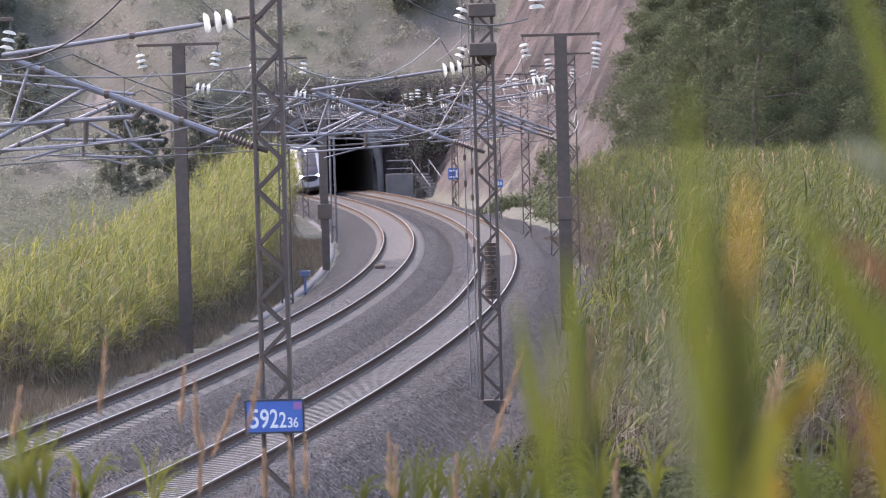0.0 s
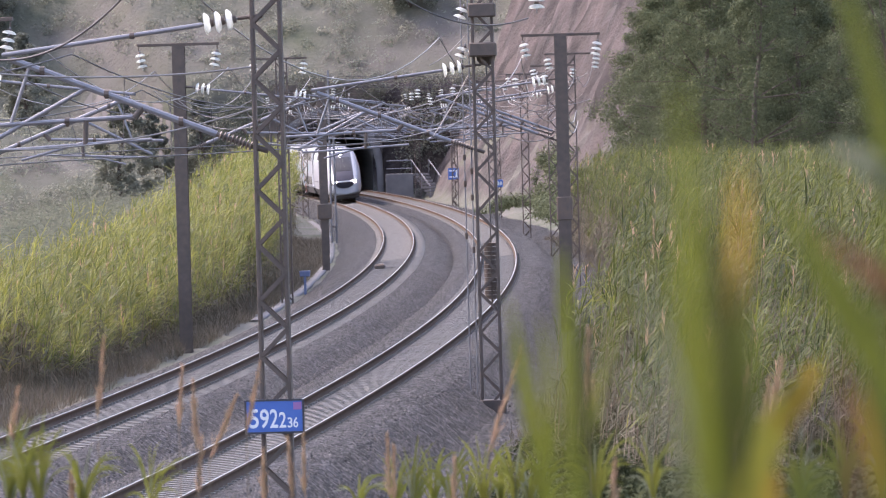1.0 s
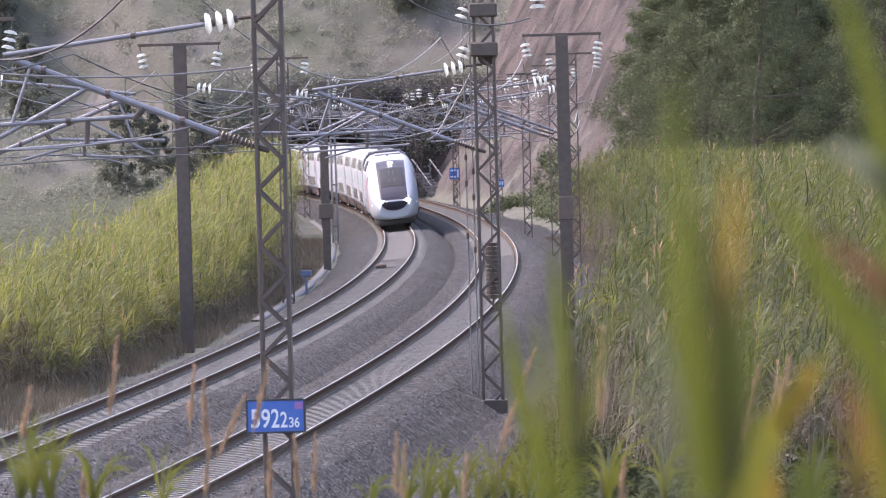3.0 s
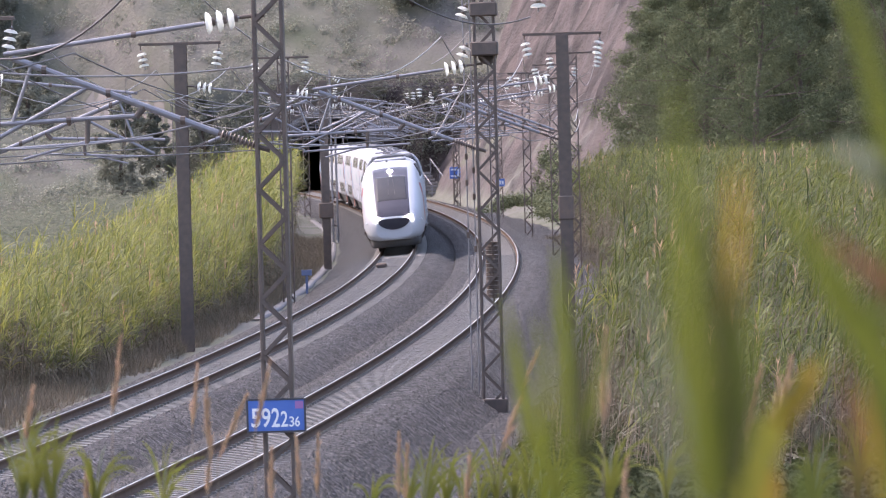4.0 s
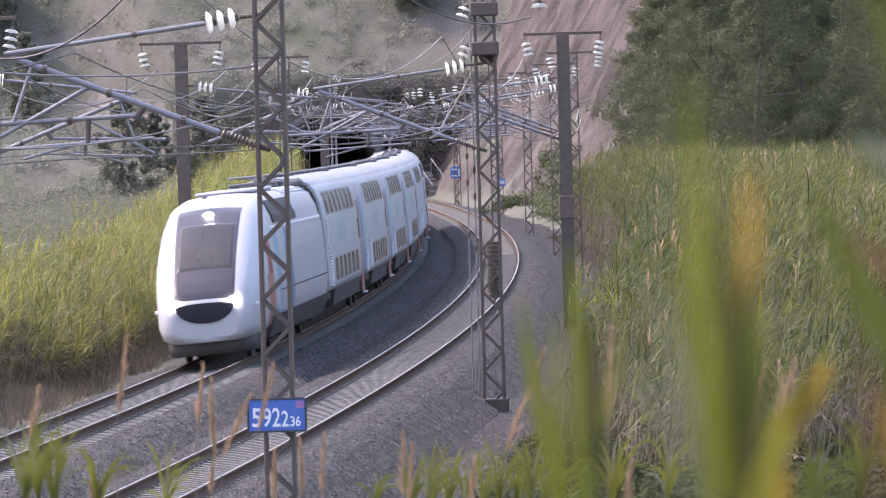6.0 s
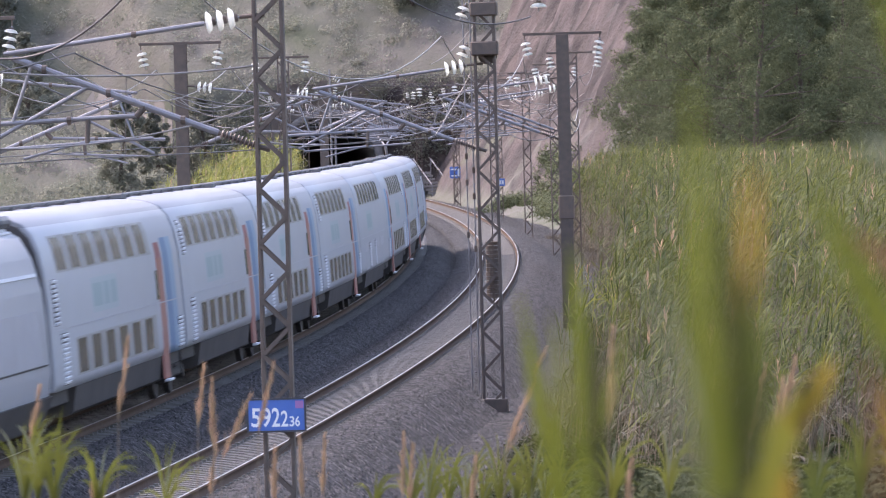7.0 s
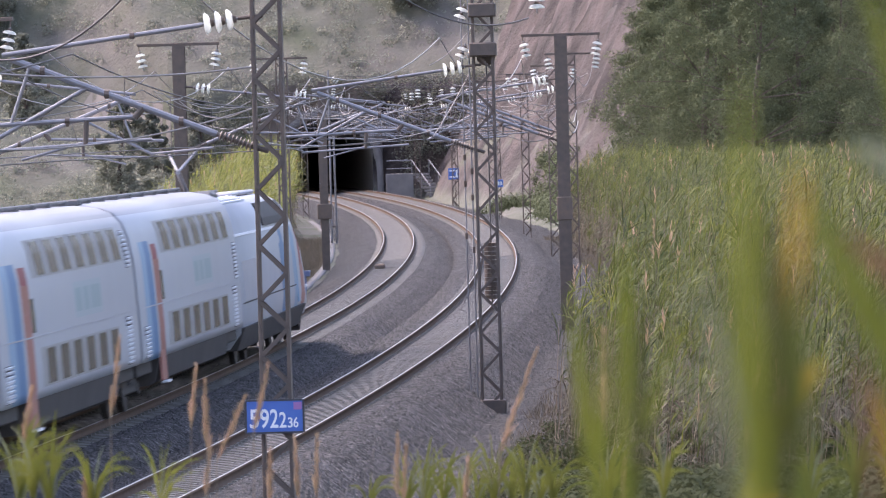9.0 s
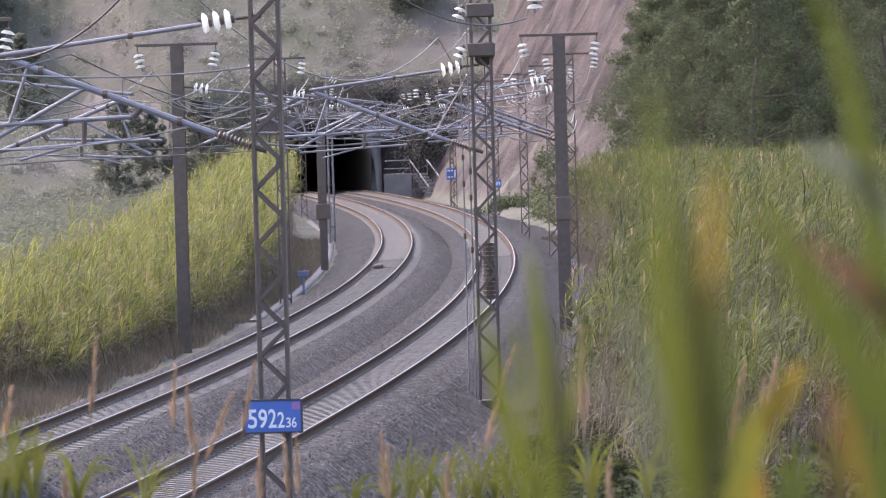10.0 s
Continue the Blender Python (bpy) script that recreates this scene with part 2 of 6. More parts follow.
def build_ground():
    xs = np.unique(np.concatenate([np.linspace(-2600, -120, 14), np.linspace(-120, -40, 21), np.linspace(-40, 40, 107), np.linspace(40, 120, 21), np.linspace(120, 2600, 14)]))
    ys = np.unique(np.concatenate([np.linspace(-2600, -120, 12), np.linspace(-120, 80, 51), np.linspace(80, 400, 161), np.linspace(400, 519, 80), np.array([519.6, 520.2, 521.0]), np.linspace(522, 640, 70), np.linspace(640, 900, 40), np.linspace(900, 4000, 14)]))
    X, Y = np.meshgrid(xs, ys)
    Z = ground_z(X, Y)
    v = np.stack([X, Y, Z], -1).reshape(-1, 3)
    n, k = len(ys), len(xs)
    i, j = np.meshgrid(np.arange(n - 1), np.arange(k - 1), indexing="ij")
    f = np.stack([i * k + j, i * k + j + 1, (i + 1) * k + j + 1, (i + 1) * k + j], -1).reshape(-1, 4)
    c = v[f].mean(1)
    u = c[:, 0] - centre(c[:, 1])[0]
    mouth = (c[:, 1] > PORTAL_Y - 1.6) & (c[:, 1] < PORTAL_Y + 1.2) & (u > -2.2) & (u < 6.8) & (c[:, 2] < 6.9)
    me = mesh_of("ground", v, f[~mouth], M_GROUND, True)
    return tagged(new("ground", me), "dry earthy ground with a steep bare cutting and scrubby hill", "ground", kind="structure")


GROUND = build_ground()
M_PATH = material("pale_track_dust", (0.21, 0.185, 0.165), 0.95, second=(0.16, 0.14, 0.125), scale=0.9, bump=0.05, bump_scale=4.0)


def hill_path(t):
    """Plan of the dirt path that climbs the hill behind the reeds."""
    return -23.9 - 4.3 * t - 2.3 * t * t, 520.2 + 9.9 * t


def build_hill_path():
    rows, faces = [], []
    for k in range(41):
        t = -0.1 + 1.25 * k / 40
        x, y = hill_path(t)
        d = Vector((-4.3 - 4.6 * t, 9.9, 0)).normalized()
        for o in (-0.75, -0.3, 0.3, 0.75):
            px, py = x + d.y * o, y - d.x * o
            rows.append((px, py, float(ground_z(px, py)) + (0.16 if abs(o) < 0.5 else 0.02)))
    for k in range(40):
        faces += [(4 * k + q, 4 * k + q + 1, 4 * k + q + 5, 4 * k + q + 4) for q in range(3)]
    return tagged(new("dirt_path", mesh_of("dirt_path", rows, faces, M_PATH, True)), "pale dirt path climbing the scrubby hillside", "path", kind="structure")


build_hill_path()

# ---- ballast, rails, sleepers ----
YS = np.concatenate([np.arange(-400, 60, 8.0), np.arange(60, 560, 2.0), np.arange(560, 780, 8.0)])
C = CANT / GAUGE


def bed(u0):
    lean = lambda a, z: z + CANT / 2 + a * C
    near = 0.05 if u0 > 1 else 0.0
    return [(u0 - 1.95, lean(-1.95, -0.27)), (u0 - 1.35, lean(-1.35, -0.16)), (u0 - 1.1, lean(-1.1, -0.19)), (u0 - 0.5, lean(-0.5, -0.197)), (u0, lean(0, -0.203)), (u0 + 0.5, lean(0.5, -0.197)), (u0 + 1.0, lean(1.0, -0.205 + near)),
            (u0 + 1.28, lean(1.28, -0.215 + near)), (u0 + 1.45, lean(1.45, -0.20 + near)), (u0 + 1.95, lean(1.95, -0.30))]


BED = [(-3.3, -1.05)] + bed(0.0) + [(2.6, -0.52)] + bed(APART) + [(APART + 2.9, -0.86), (APART + 7.2, -0.95), (APART + 8.2, -1.35)]
ballast = tagged(new("ballast_bed", sweep("ballast_bed", BED, YS, 0.0, M_BALLAST, closed=False)), "grey crushed stone ballast bed under both railway tracks", "ballast", kind="structure")

M_STONE = material("loose_ballast_stone", (0.036, 0.034, 0.034), 0.85, second=(0.068, 0.064, 0.062), scale=3.0, island=0.75)


def scatter_stones():
    """Loose angular stones proud of the ballast."""
    rng = np.random.default_rng(31)
    n = 130000
    y = 84 + 150 * rng.random(n) ** 1.5
    u = rng.uniform(-3.0, APART + 7.0, n)
    clear = (np.abs(np.abs(u) - GAUGE / 2) > 0.14) & (np.abs(np.abs(u - APART) - GAUGE / 2) > 0.14)
    on_sleepers = (np.abs(u) < 1.3) | (np.abs(u - APART) < 1.3)
    keep = clear & (~on_sleepers | (rng.random(n) < 0.06))
    y, u = y[keep], u[keep]
    n = len(y)
    prof = np.array(BED)
    x, dx = centre(y)
    k = 1 / np.sqrt(1 + dx ** 2)
    mid = np.stack([x + u * k, y - u * dx * k, np.interp(u, prof[:, 0], prof[:, 1])], 1)
    s = rng.uniform(0.016, 0.042, n)
    turn = rng.uniform(0, 2 * math.pi, n)
    ring = []
    for q in range(4):
        a = turn + q * math.pi / 2 + rng.uniform(-0.4, 0.4, n)
        r = s * rng.uniform(0.7, 1.3, n)
        ring.append(mid + np.stack([np.cos(a) * r, np.sin(a) * r, -0.006 + 0 * a], 1))
    top = mid + np.stack([rng.normal(0, 0.4, n) * s, rng.normal(0, 0.4, n) * s, s * rng.uniform(0.6, 1.2, n)], 1)
    v = np.stack(ring + [top], 1).reshape(-1, 3)
    f = (np.arange(n) * 5)[:, None, None] + np.array([[0, 1, 4], [1, 2, 4], [2, 3, 4], [3, 0, 4]])
    tagged(attach("loose_stones", mesh_of("loose_stones", v, f.reshape(-1, 3), M_STONE), None, ballast), kind="stuff")


scatter_stones()

RAIL = [(-0.075, -0.172), (0.075, -0.172), (0.075, -0.160), (0.012, -0.142), (0.009, -0.050), (0.036, -0.037), (0.036, -0.006)]
RAIL = RAIL + [(-a, b) for a, b in RAIL[:1:-1]]
HEAD = [(-0.017, -0.008), (0.017, -0.008), (0.015, 0.0), (-0.015, 0.0)]


def sleeper_mesh():
    """Concrete monoblock: full height under the rails, waisted in the middle."""
    bm = bmesh.new()
    rows = [(-1.3, 0.145, -0.195), (-0.95, 0.15, -0.18), (-0.5, 0.14, -0.18), (-0.2, 0.12, -0.188), (0.2, 0.12, -0.188), (0.5, 0.14, -0.18), (0.95, 0.15, -0.18), (1.3, 0.145, -0.195)]
    rings = [[bm.verts.new(q) for q in ((a, -w, -0.36), (a, w, -0.36), (a, w * 0.8, z), (a, -w * 0.8, z))] for a, w, z in rows]
    for p, q in zip(rings, rings[1:]):
        for k in range(4):
            bm.faces.new((p[k], p[(k + 1) % 4], q[(k + 1) % 4], q[k]))
    bm.faces.new(rings[0][::-1])
    bm.faces.new(rings[-1])
    for s in (-1, 1):
        for o in (-0.12, 0.12):
            box(bm, (0.09, 0.12, 0.05), Matrix.Translation((s * GAUGE / 2 + o, 0, -0.165)))
    me = bpy.data.meshes.new("sleeper")
    bm.to_mesh(me)
    bm.free()
    me.materials.append(M_SLEEPER)
    return me


def build_track(u0, label):
    tr = tagged(empty("railway_track"), label, "railway track", group="railway tracks", kind="structure")
    for side in (-1, 1):
        prof = [(a + side * GAUGE / 2, b) for a, b in RAIL]
        rail = attach("rail", sweep("rail", prof, YS, u0, M_RAILSIDE, canted=True), None, tr)
        head = [(a + side * GAUGE / 2, b + 0.003) for a, b in HEAD]
        attach("rail_head", sweep("rail_head", head, YS, u0, M_RAILTOP, canted=True), None, rail, "bright polished running surface")
    return tr


TRACK_LEFT = build_track(0.0, "ballasted railway track with concrete sleepers and polished rails")
TRACK_RIGHT = build_track(APART, "ballasted railway track with concrete sleepers and polished rails")


def lay_sleepers():
    me = sleeper_mesh()
    for tr, u0 in ((TRACK_LEFT, 0.0), (TRACK_RIGHT, APART)):
        s0 = 84.0
        for k in range(290):
            ob = new("sleeper", me)
            ob.parent = tr
            ob.matrix_basis = rail_pose(s0 + 0.6 * k, u0) @ pose(0, 0, random.uniform(-0.002, 0.002), 0, 0, random.uniform(-0.25, 0.25))
        co = np.array([v.co[:] for v in me.vertices])
        fs = [p.vertices[:] for p in me.polygons if len(p.vertices) == 4]
        vs, ff = [], []
        for k in range(600):
            y = s0 + 0.6 * (290 + k) if k < 440 else s0 - 0.6 * (k - 439)
            m = np.array(rail_pose(y, u0))
            ff += [tuple(a + len(vs) * len(co) for a in f) for f in fs]
            vs.append(co @ m[:3, :3].T + m[:3, 3])
        tagged(attach("far_sleepers", mesh_of("far_sleepers", np.concatenate(vs), ff, M_SLEEPER), None, tr), kind="stuff")


# ---- tunnel ----
def build_tunnel():
    tun = tagged(empty("tunnel_portal"), "grey concrete double-track tunnel portal with dark bore", "tunnel", kind="structure")
    mid = APART / 2
    arch = [(mid + 4.5 * math.cos(a), 1.6 + 5.0 * math.sin(a)) for a in np.linspace(0, math.pi, 17)]
    bore = [(mid + 4.5, -1.2)] + arch + [(mid - 4.5, -1.2)]
    attach("bore", sweep("bore", bore, np.arange(PORTAL_Y - 1.5, 790, 6.0), 0.0, M_LINING, closed=False, smooth=True), None, tun, "pale concrete tunnel lining, lightened to lift the dark bore")
    outer = [(a + (a - mid) * 0.11, b + (0.6 if b > 1 else 0)) for a, b in bore]
    ring_y = (PORTAL_Y - 2.2, PORTAL_Y + 1.5)
    vs, fs = [], []
    for y in ring_y:
        vs += [tuple(beside(y, a, b)) for a, b in bore] + [tuple(beside(y, a, b)) for a, b in outer]
    n = len(bore)
    for k in range(n - 1):
        fs += [(k, k + 1, n + k + 1, n + k), (n + k, n + k + 1, 3 * n + k + 1, 3 * n + k), (k, 2 * n + k, 2 * n + k + 1, k + 1)]
    attach("portal_ring", mesh_of("portal_ring", vs, fs, M_CONCRETE), None, tun, "pale concrete arch ring")
    bm = bmesh.new()
    crest = 9.6
    back = [bm.verts.new(beside(PORTAL_Y - 1.9, a, b)) for a, b in outer]
    lid = [bm.verts.new(beside(PORTAL_Y - 1.9, a, crest if b > -1 else b)) for a, b in outer]
    for k in range(len(outer) - 1):
        bm.faces.new((back[k], back[k + 1], lid[k + 1], lid[k]))
    bmesh.ops.solidify(bm, geom=bm.faces[:], thickness=0.5)
    part("headwall", bm, M_CONCRETE, tun, "stained concrete headwall over the arch")
    bm = bmesh.new()
    for a, b, h in ((mid + 5.0, mid + 9.5, 7.0), (mid - 9.5, mid - 5.0, 7.0)):
        p, q = beside(PORTAL_Y - 0.8, a), beside(PORTAL_Y - 0.8, b)
        hs = (h, 1.0) if a > mid else (1.0, h)
        vv = [bm.verts.new((r.x, r.y + o, z)) for o in (0, 0.5) for r, z in ((p, -1.2), (q, -1.2), (q, hs[1]), (p, hs[0]))]
        for f in ((0, 1, 2, 3), (7, 6, 5, 4), (0, 4, 5, 1), (1, 5, 6, 2), (2, 6, 7, 3), (3, 7, 4, 0)):
            bm.faces.new([vv[k] for k in f])
    part("wing_wall", bm, M_CONCRETE, tun)
    return tun


TUNNEL = build_tunnel()


# ---- train ----
M_GLASS = material("tinted_window_glass", (0.10, 0.096, 0.09), 0.25, 0.0, second=(0.14, 0.13, 0.115), scale=0.8, spec=0.4)
M_SCREEN = material("dark_windscreen", (0.055, 0.052, 0.065), 0.3, 0.0, second=(0.08, 0.076, 0.09), scale=1.0, spec=0.1)
M_CABGLASS = material("smoked_cab_glass", (0.04, 0.04, 0.042), 0.25, 0.0, second=(0.065, 0.06, 0.06), scale=0.8, spec=0.12)
M_CURTAIN = material("beige_window_pillar", (0.34, 0.325, 0.305), 0.6, second=(0.28, 0.265, 0.25), scale=2.0)
M_SKIRT = material("dusty_grey_skirt", (0.075, 0.066, 0.062), 0.75, second=(0.05, 0.044, 0.041), scale=1.2)
M_UNDER = material("black_underframe", (0.035, 0.033, 0.032), 0.7, second=(0.06, 0.05, 0.045), scale=3.0)
M_RUBBER = material("black_rubber_bellows", (0.05, 0.05, 0.055), 0.8, second=(0.08, 0.075, 0.07), scale=3.0)
M_GREYPANEL = material("pale_grey_panel", (0.42, 0.42, 0.45), 0.45, second=(0.36, 0.36, 0.39), scale=1.5)
M_LOUVRE = material("white_louvre_slat", (0.72, 0.73, 0.76), 0.5)
M_ROOF = material("grey_roof_gear", (0.16, 0.16, 0.17), 0.6, second=(0.10, 0.10, 0.10), scale=3.0)
M_HEADLIGHT = glowing("lit_headlight", (1.0, 0.93, 0.8), 24.0)
M_TOPLIGHT = glowing("lit_top_lamp", (1.0, 0.97, 0.92), 25.0)
M_WHEEL = material("wheel_steel", (0.07, 0.06, 0.055), 0.65, 0.3, second=(0.045, 0.04, 0.036), scale=6.0)


def livery(name, bands):
    """White train paint with painted bands: (y0, y1, slant, z0, z1, colour)."""
    m = material(name, (0.445, 0.452, 0.475), 0.5, second=(0.40, 0.407, 0.428), scale=0.9, third=(0.42, 0.427, 0.45), scale3=5.0, bump=0.002, bump_scale=1.1)
    N, L = m.node_tree.nodes, m.node_tree.links
    b = N["Principled BSDF"]
    b.inputs["Coat Weight"].default_value = 0.12
    b.inputs["Coat Roughness"].default_value = 0.12
    out = b.inputs["Base Color"].links[0].from_socket
    tc = N.new("ShaderNodeTexCoord")
    sep = N.new("ShaderNodeSeparateXYZ")
    L.new(tc.outputs["Object"], sep.inputs[0])

    def calc(op, a, c):
        n = N.new("ShaderNodeMath")
        n.operation = op
        for k, v in enumerate((a, c)):
            if isinstance(v, (int, float)):
                n.inputs[k].default_value = v
            else:
                L.new(v, n.inputs[k])
        return n.outputs[0]

    for y0, y1, slant, z0, z1, colour in bands:
        yy = calc("ADD", sep.outputs[1], calc("MULTIPLY", sep.outputs[2], slant))
        f = calc("MULTIPLY", calc("GREATER_THAN", yy, y0), calc("LESS_THAN", yy, y1))
        f = calc("MULTIPLY", f, calc("MULTIPLY", calc("GREATER_THAN", sep.outputs[2], z0), calc("LESS_THAN", sep.outputs[2], z1)))
        mx = N.new("ShaderNodeMix")
        mx.data_type = "RGBA"
        L.new(f, mx.inputs[0])
        L.new(out, mx.inputs[6])
        mx.inputs[7].default_value = (*colour, 1)
        out = mx.outputs[2]
    L.new(out, b.inputs["Base Color"])
    return m


BLUE, PALEBLUE, CORAL, RED, AQUA = (0.11, 0.21, 0.36), (0.24, 0.35, 0.47), (0.36, 0.15, 0.12), (0.26, 0.05, 0.055), (0.29, 0.37, 0.385)
# The roof grey is painted darker to offset strong sunlight on the roofs.
LOGO_EDGE, ROOF_DIM = (0.37, 0.425, 0.445), (0.27, 0.275, 0.29)


def coach_bands(o):
    """Painted bands of a coach; o: how far its door end lies beyond that of the short coach."""
    return [(5.2 + o, 6.1 + o, 0.0, 0.3, 3.0, CORAL), (5.2 + o, 6.1 + o, 0.0, 3.0, 3.32, RED), (6.4 + o, 7.3 + o, 0.0, 0.95, 3.4, BLUE), (7.3 + o, 8.1 + o, 0.0, 0.95, 3.4, PALEBLUE),
            (-4.2, -0.4, 0.0, 2.22, 2.88, LOGO_EDGE), (-4.0, -2.7, 0.0, 2.33, 2.77, AQUA), (-2.4, -1.7, 0.0, 2.33, 2.77, AQUA), (-1.4, -0.6, 0.0, 2.33, 2.77, AQUA), (-20.0, 20.0, 0.0, 3.98, 5.0, ROOF_DIM)]


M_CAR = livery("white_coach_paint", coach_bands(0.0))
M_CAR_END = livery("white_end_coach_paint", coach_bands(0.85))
M_CAFE = livery("white_bar_coach_paint", [(-4.2, -0.4, 0.0, 2.22, 2.88, LOGO_EDGE), (-3.8, -1.0, 0.0, 2.33, 2.77, AQUA), (-20.0, 20.0, 0.0, 3.98, 5.0, ROOF_DIM)])
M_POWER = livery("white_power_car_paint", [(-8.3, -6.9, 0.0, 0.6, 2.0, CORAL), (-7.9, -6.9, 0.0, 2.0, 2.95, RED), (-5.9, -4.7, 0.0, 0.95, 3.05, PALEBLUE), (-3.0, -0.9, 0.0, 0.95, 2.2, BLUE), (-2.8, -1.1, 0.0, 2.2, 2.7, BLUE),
                                           (-2.4, -1.5, 0.0, 2.7, 3.05, BLUE), (-4.5, 12.0, 0.0, 4.0, 5.0, ROOF_DIM)])

SIDE = [(1.40, 0.98), (1.435, 1.15), (1.45, 1.6), (1.45, 2.6), (1.435, 3.1), (1.37, 3.55), (1.27, 3.85), (1.10, 4.06), (0.85, 4.18), (0.45, 4.27), (0.0, 4.30)]


def wall_x(z):
    zs = [b for a, b in SIDE]
    xs = [a for a, b in SIDE]
    return float(np.interp(z, zs, xs))


def loft(sections, rounded=True):
    bm = bmesh.new()
    rings = [[bm.verts.new(q) for q in s] for s in sections]
    k = len(rings[0])
    for p, q in zip(rings, rings[1:]):
        for i in range(k):
            try:
                bm.faces.new((p[i], q[i], q[(i + 1) % k], p[(i + 1) % k]))
            except ValueError:
                pass
    bm.faces.new(rings[0])
    bm.faces.new(rings[-1][::-1])
    bmesh.ops.recalc_face_normals(bm, faces=bm.faces)
    for f in bm.faces:
        f.smooth = rounded and len(f.verts) == 4
    return bm


def full(half):
    """Mirror a half section that runs from the bottom right to the top middle."""
    return half + [(-a, b) for a, b in half[-2::-1]]


def pane_bm(side, y0, y1, z0, z1, proud=0.012, bevel=0.0):
    """A pane that lies on the coach wall."""
    bm = bmesh.new()
    n = 4 if z1 > 3.0 else 2
    zs = [z0 + (z1 - z0) * k / (n - 1) for k in range(n)]
    cols = []
    for y, o in ((y0, -0.03), (y0 + 0.02, proud), (y1 - 0.02, proud), (y1, -0.03)):
        cols.append([bm.verts.new((side * (wall_x(z) + o), y, z)) for z in zs])
    for p, q in zip(cols, cols[1:]):
        for a in range(n - 1):
            bm.faces.new((p[a], q[a], q[a + 1], p[a + 1]))
    for row in (0, n - 1):
        bm.faces.new([c[row] for c in cols])
    bmesh.ops.recalc_face_normals(bm, faces=bm.faces)
    return bm


def add_bogie(car, y):
    """Dark bogie frame with two wheelsets."""
    frame_bm = box_bm((2.2, 2.6, 0.28), (0, y, 0.62), 0.05)
    for s in (-1, 1):
        box(frame_bm, (0.16, 2.9, 0.22), Matrix.Translation((s * 1.02, y, 0.5)), 0.04)
        box(frame_bm, (0.2, 0.5, 0.34), Matrix.Translation((s * 1.05, y, 0.75)), 0.04)
    bogie = part("bogie", frame_bm, M_UNDER, car, "black steel bogie")
    for o in (-1.3, 1.3):
        bm = bmesh.new()
        tube(bm, (-0.95, y + o, 0.46), (0.95, y + o, 0.46), 0.09, n=10)
        for s in (-1, 1):
            tube(bm, (s * 0.69, y + o, 0.46), (s * 0.82, y + o, 0.46), 0.46, n=24)
            tube(bm, (s * 0.82, y + o, 0.46), (s * 1.12, y + o, 0.46), 0.15, n=10)
        part("wheelset", bm, M_WHEEL, bogie)


def add_louvre(car, side, y0, y1, z0, z1):
    base = part("louvre", pane_bm(side, y0, y1, z0, z1, 0.008), M_SKIRT, car, "white slatted ventilation louvre")
    bm = bmesh.new()
    n = max(4, int((z1 - z0) / 0.08))
    for k in range(n):
        z = z0 + (k + 0.5) * (z1 - z0) / n
        box(bm, (0.03, y1 - y0 - 0.06, 0.045), Matrix.Translation((side * (wall_x(z) + 0.016), (y0 + y1) / 2, z)) @ Matrix.Rotation(side * 0.5, 4, "Y"))
    part("slats", bm, M_LOUVRE, base)


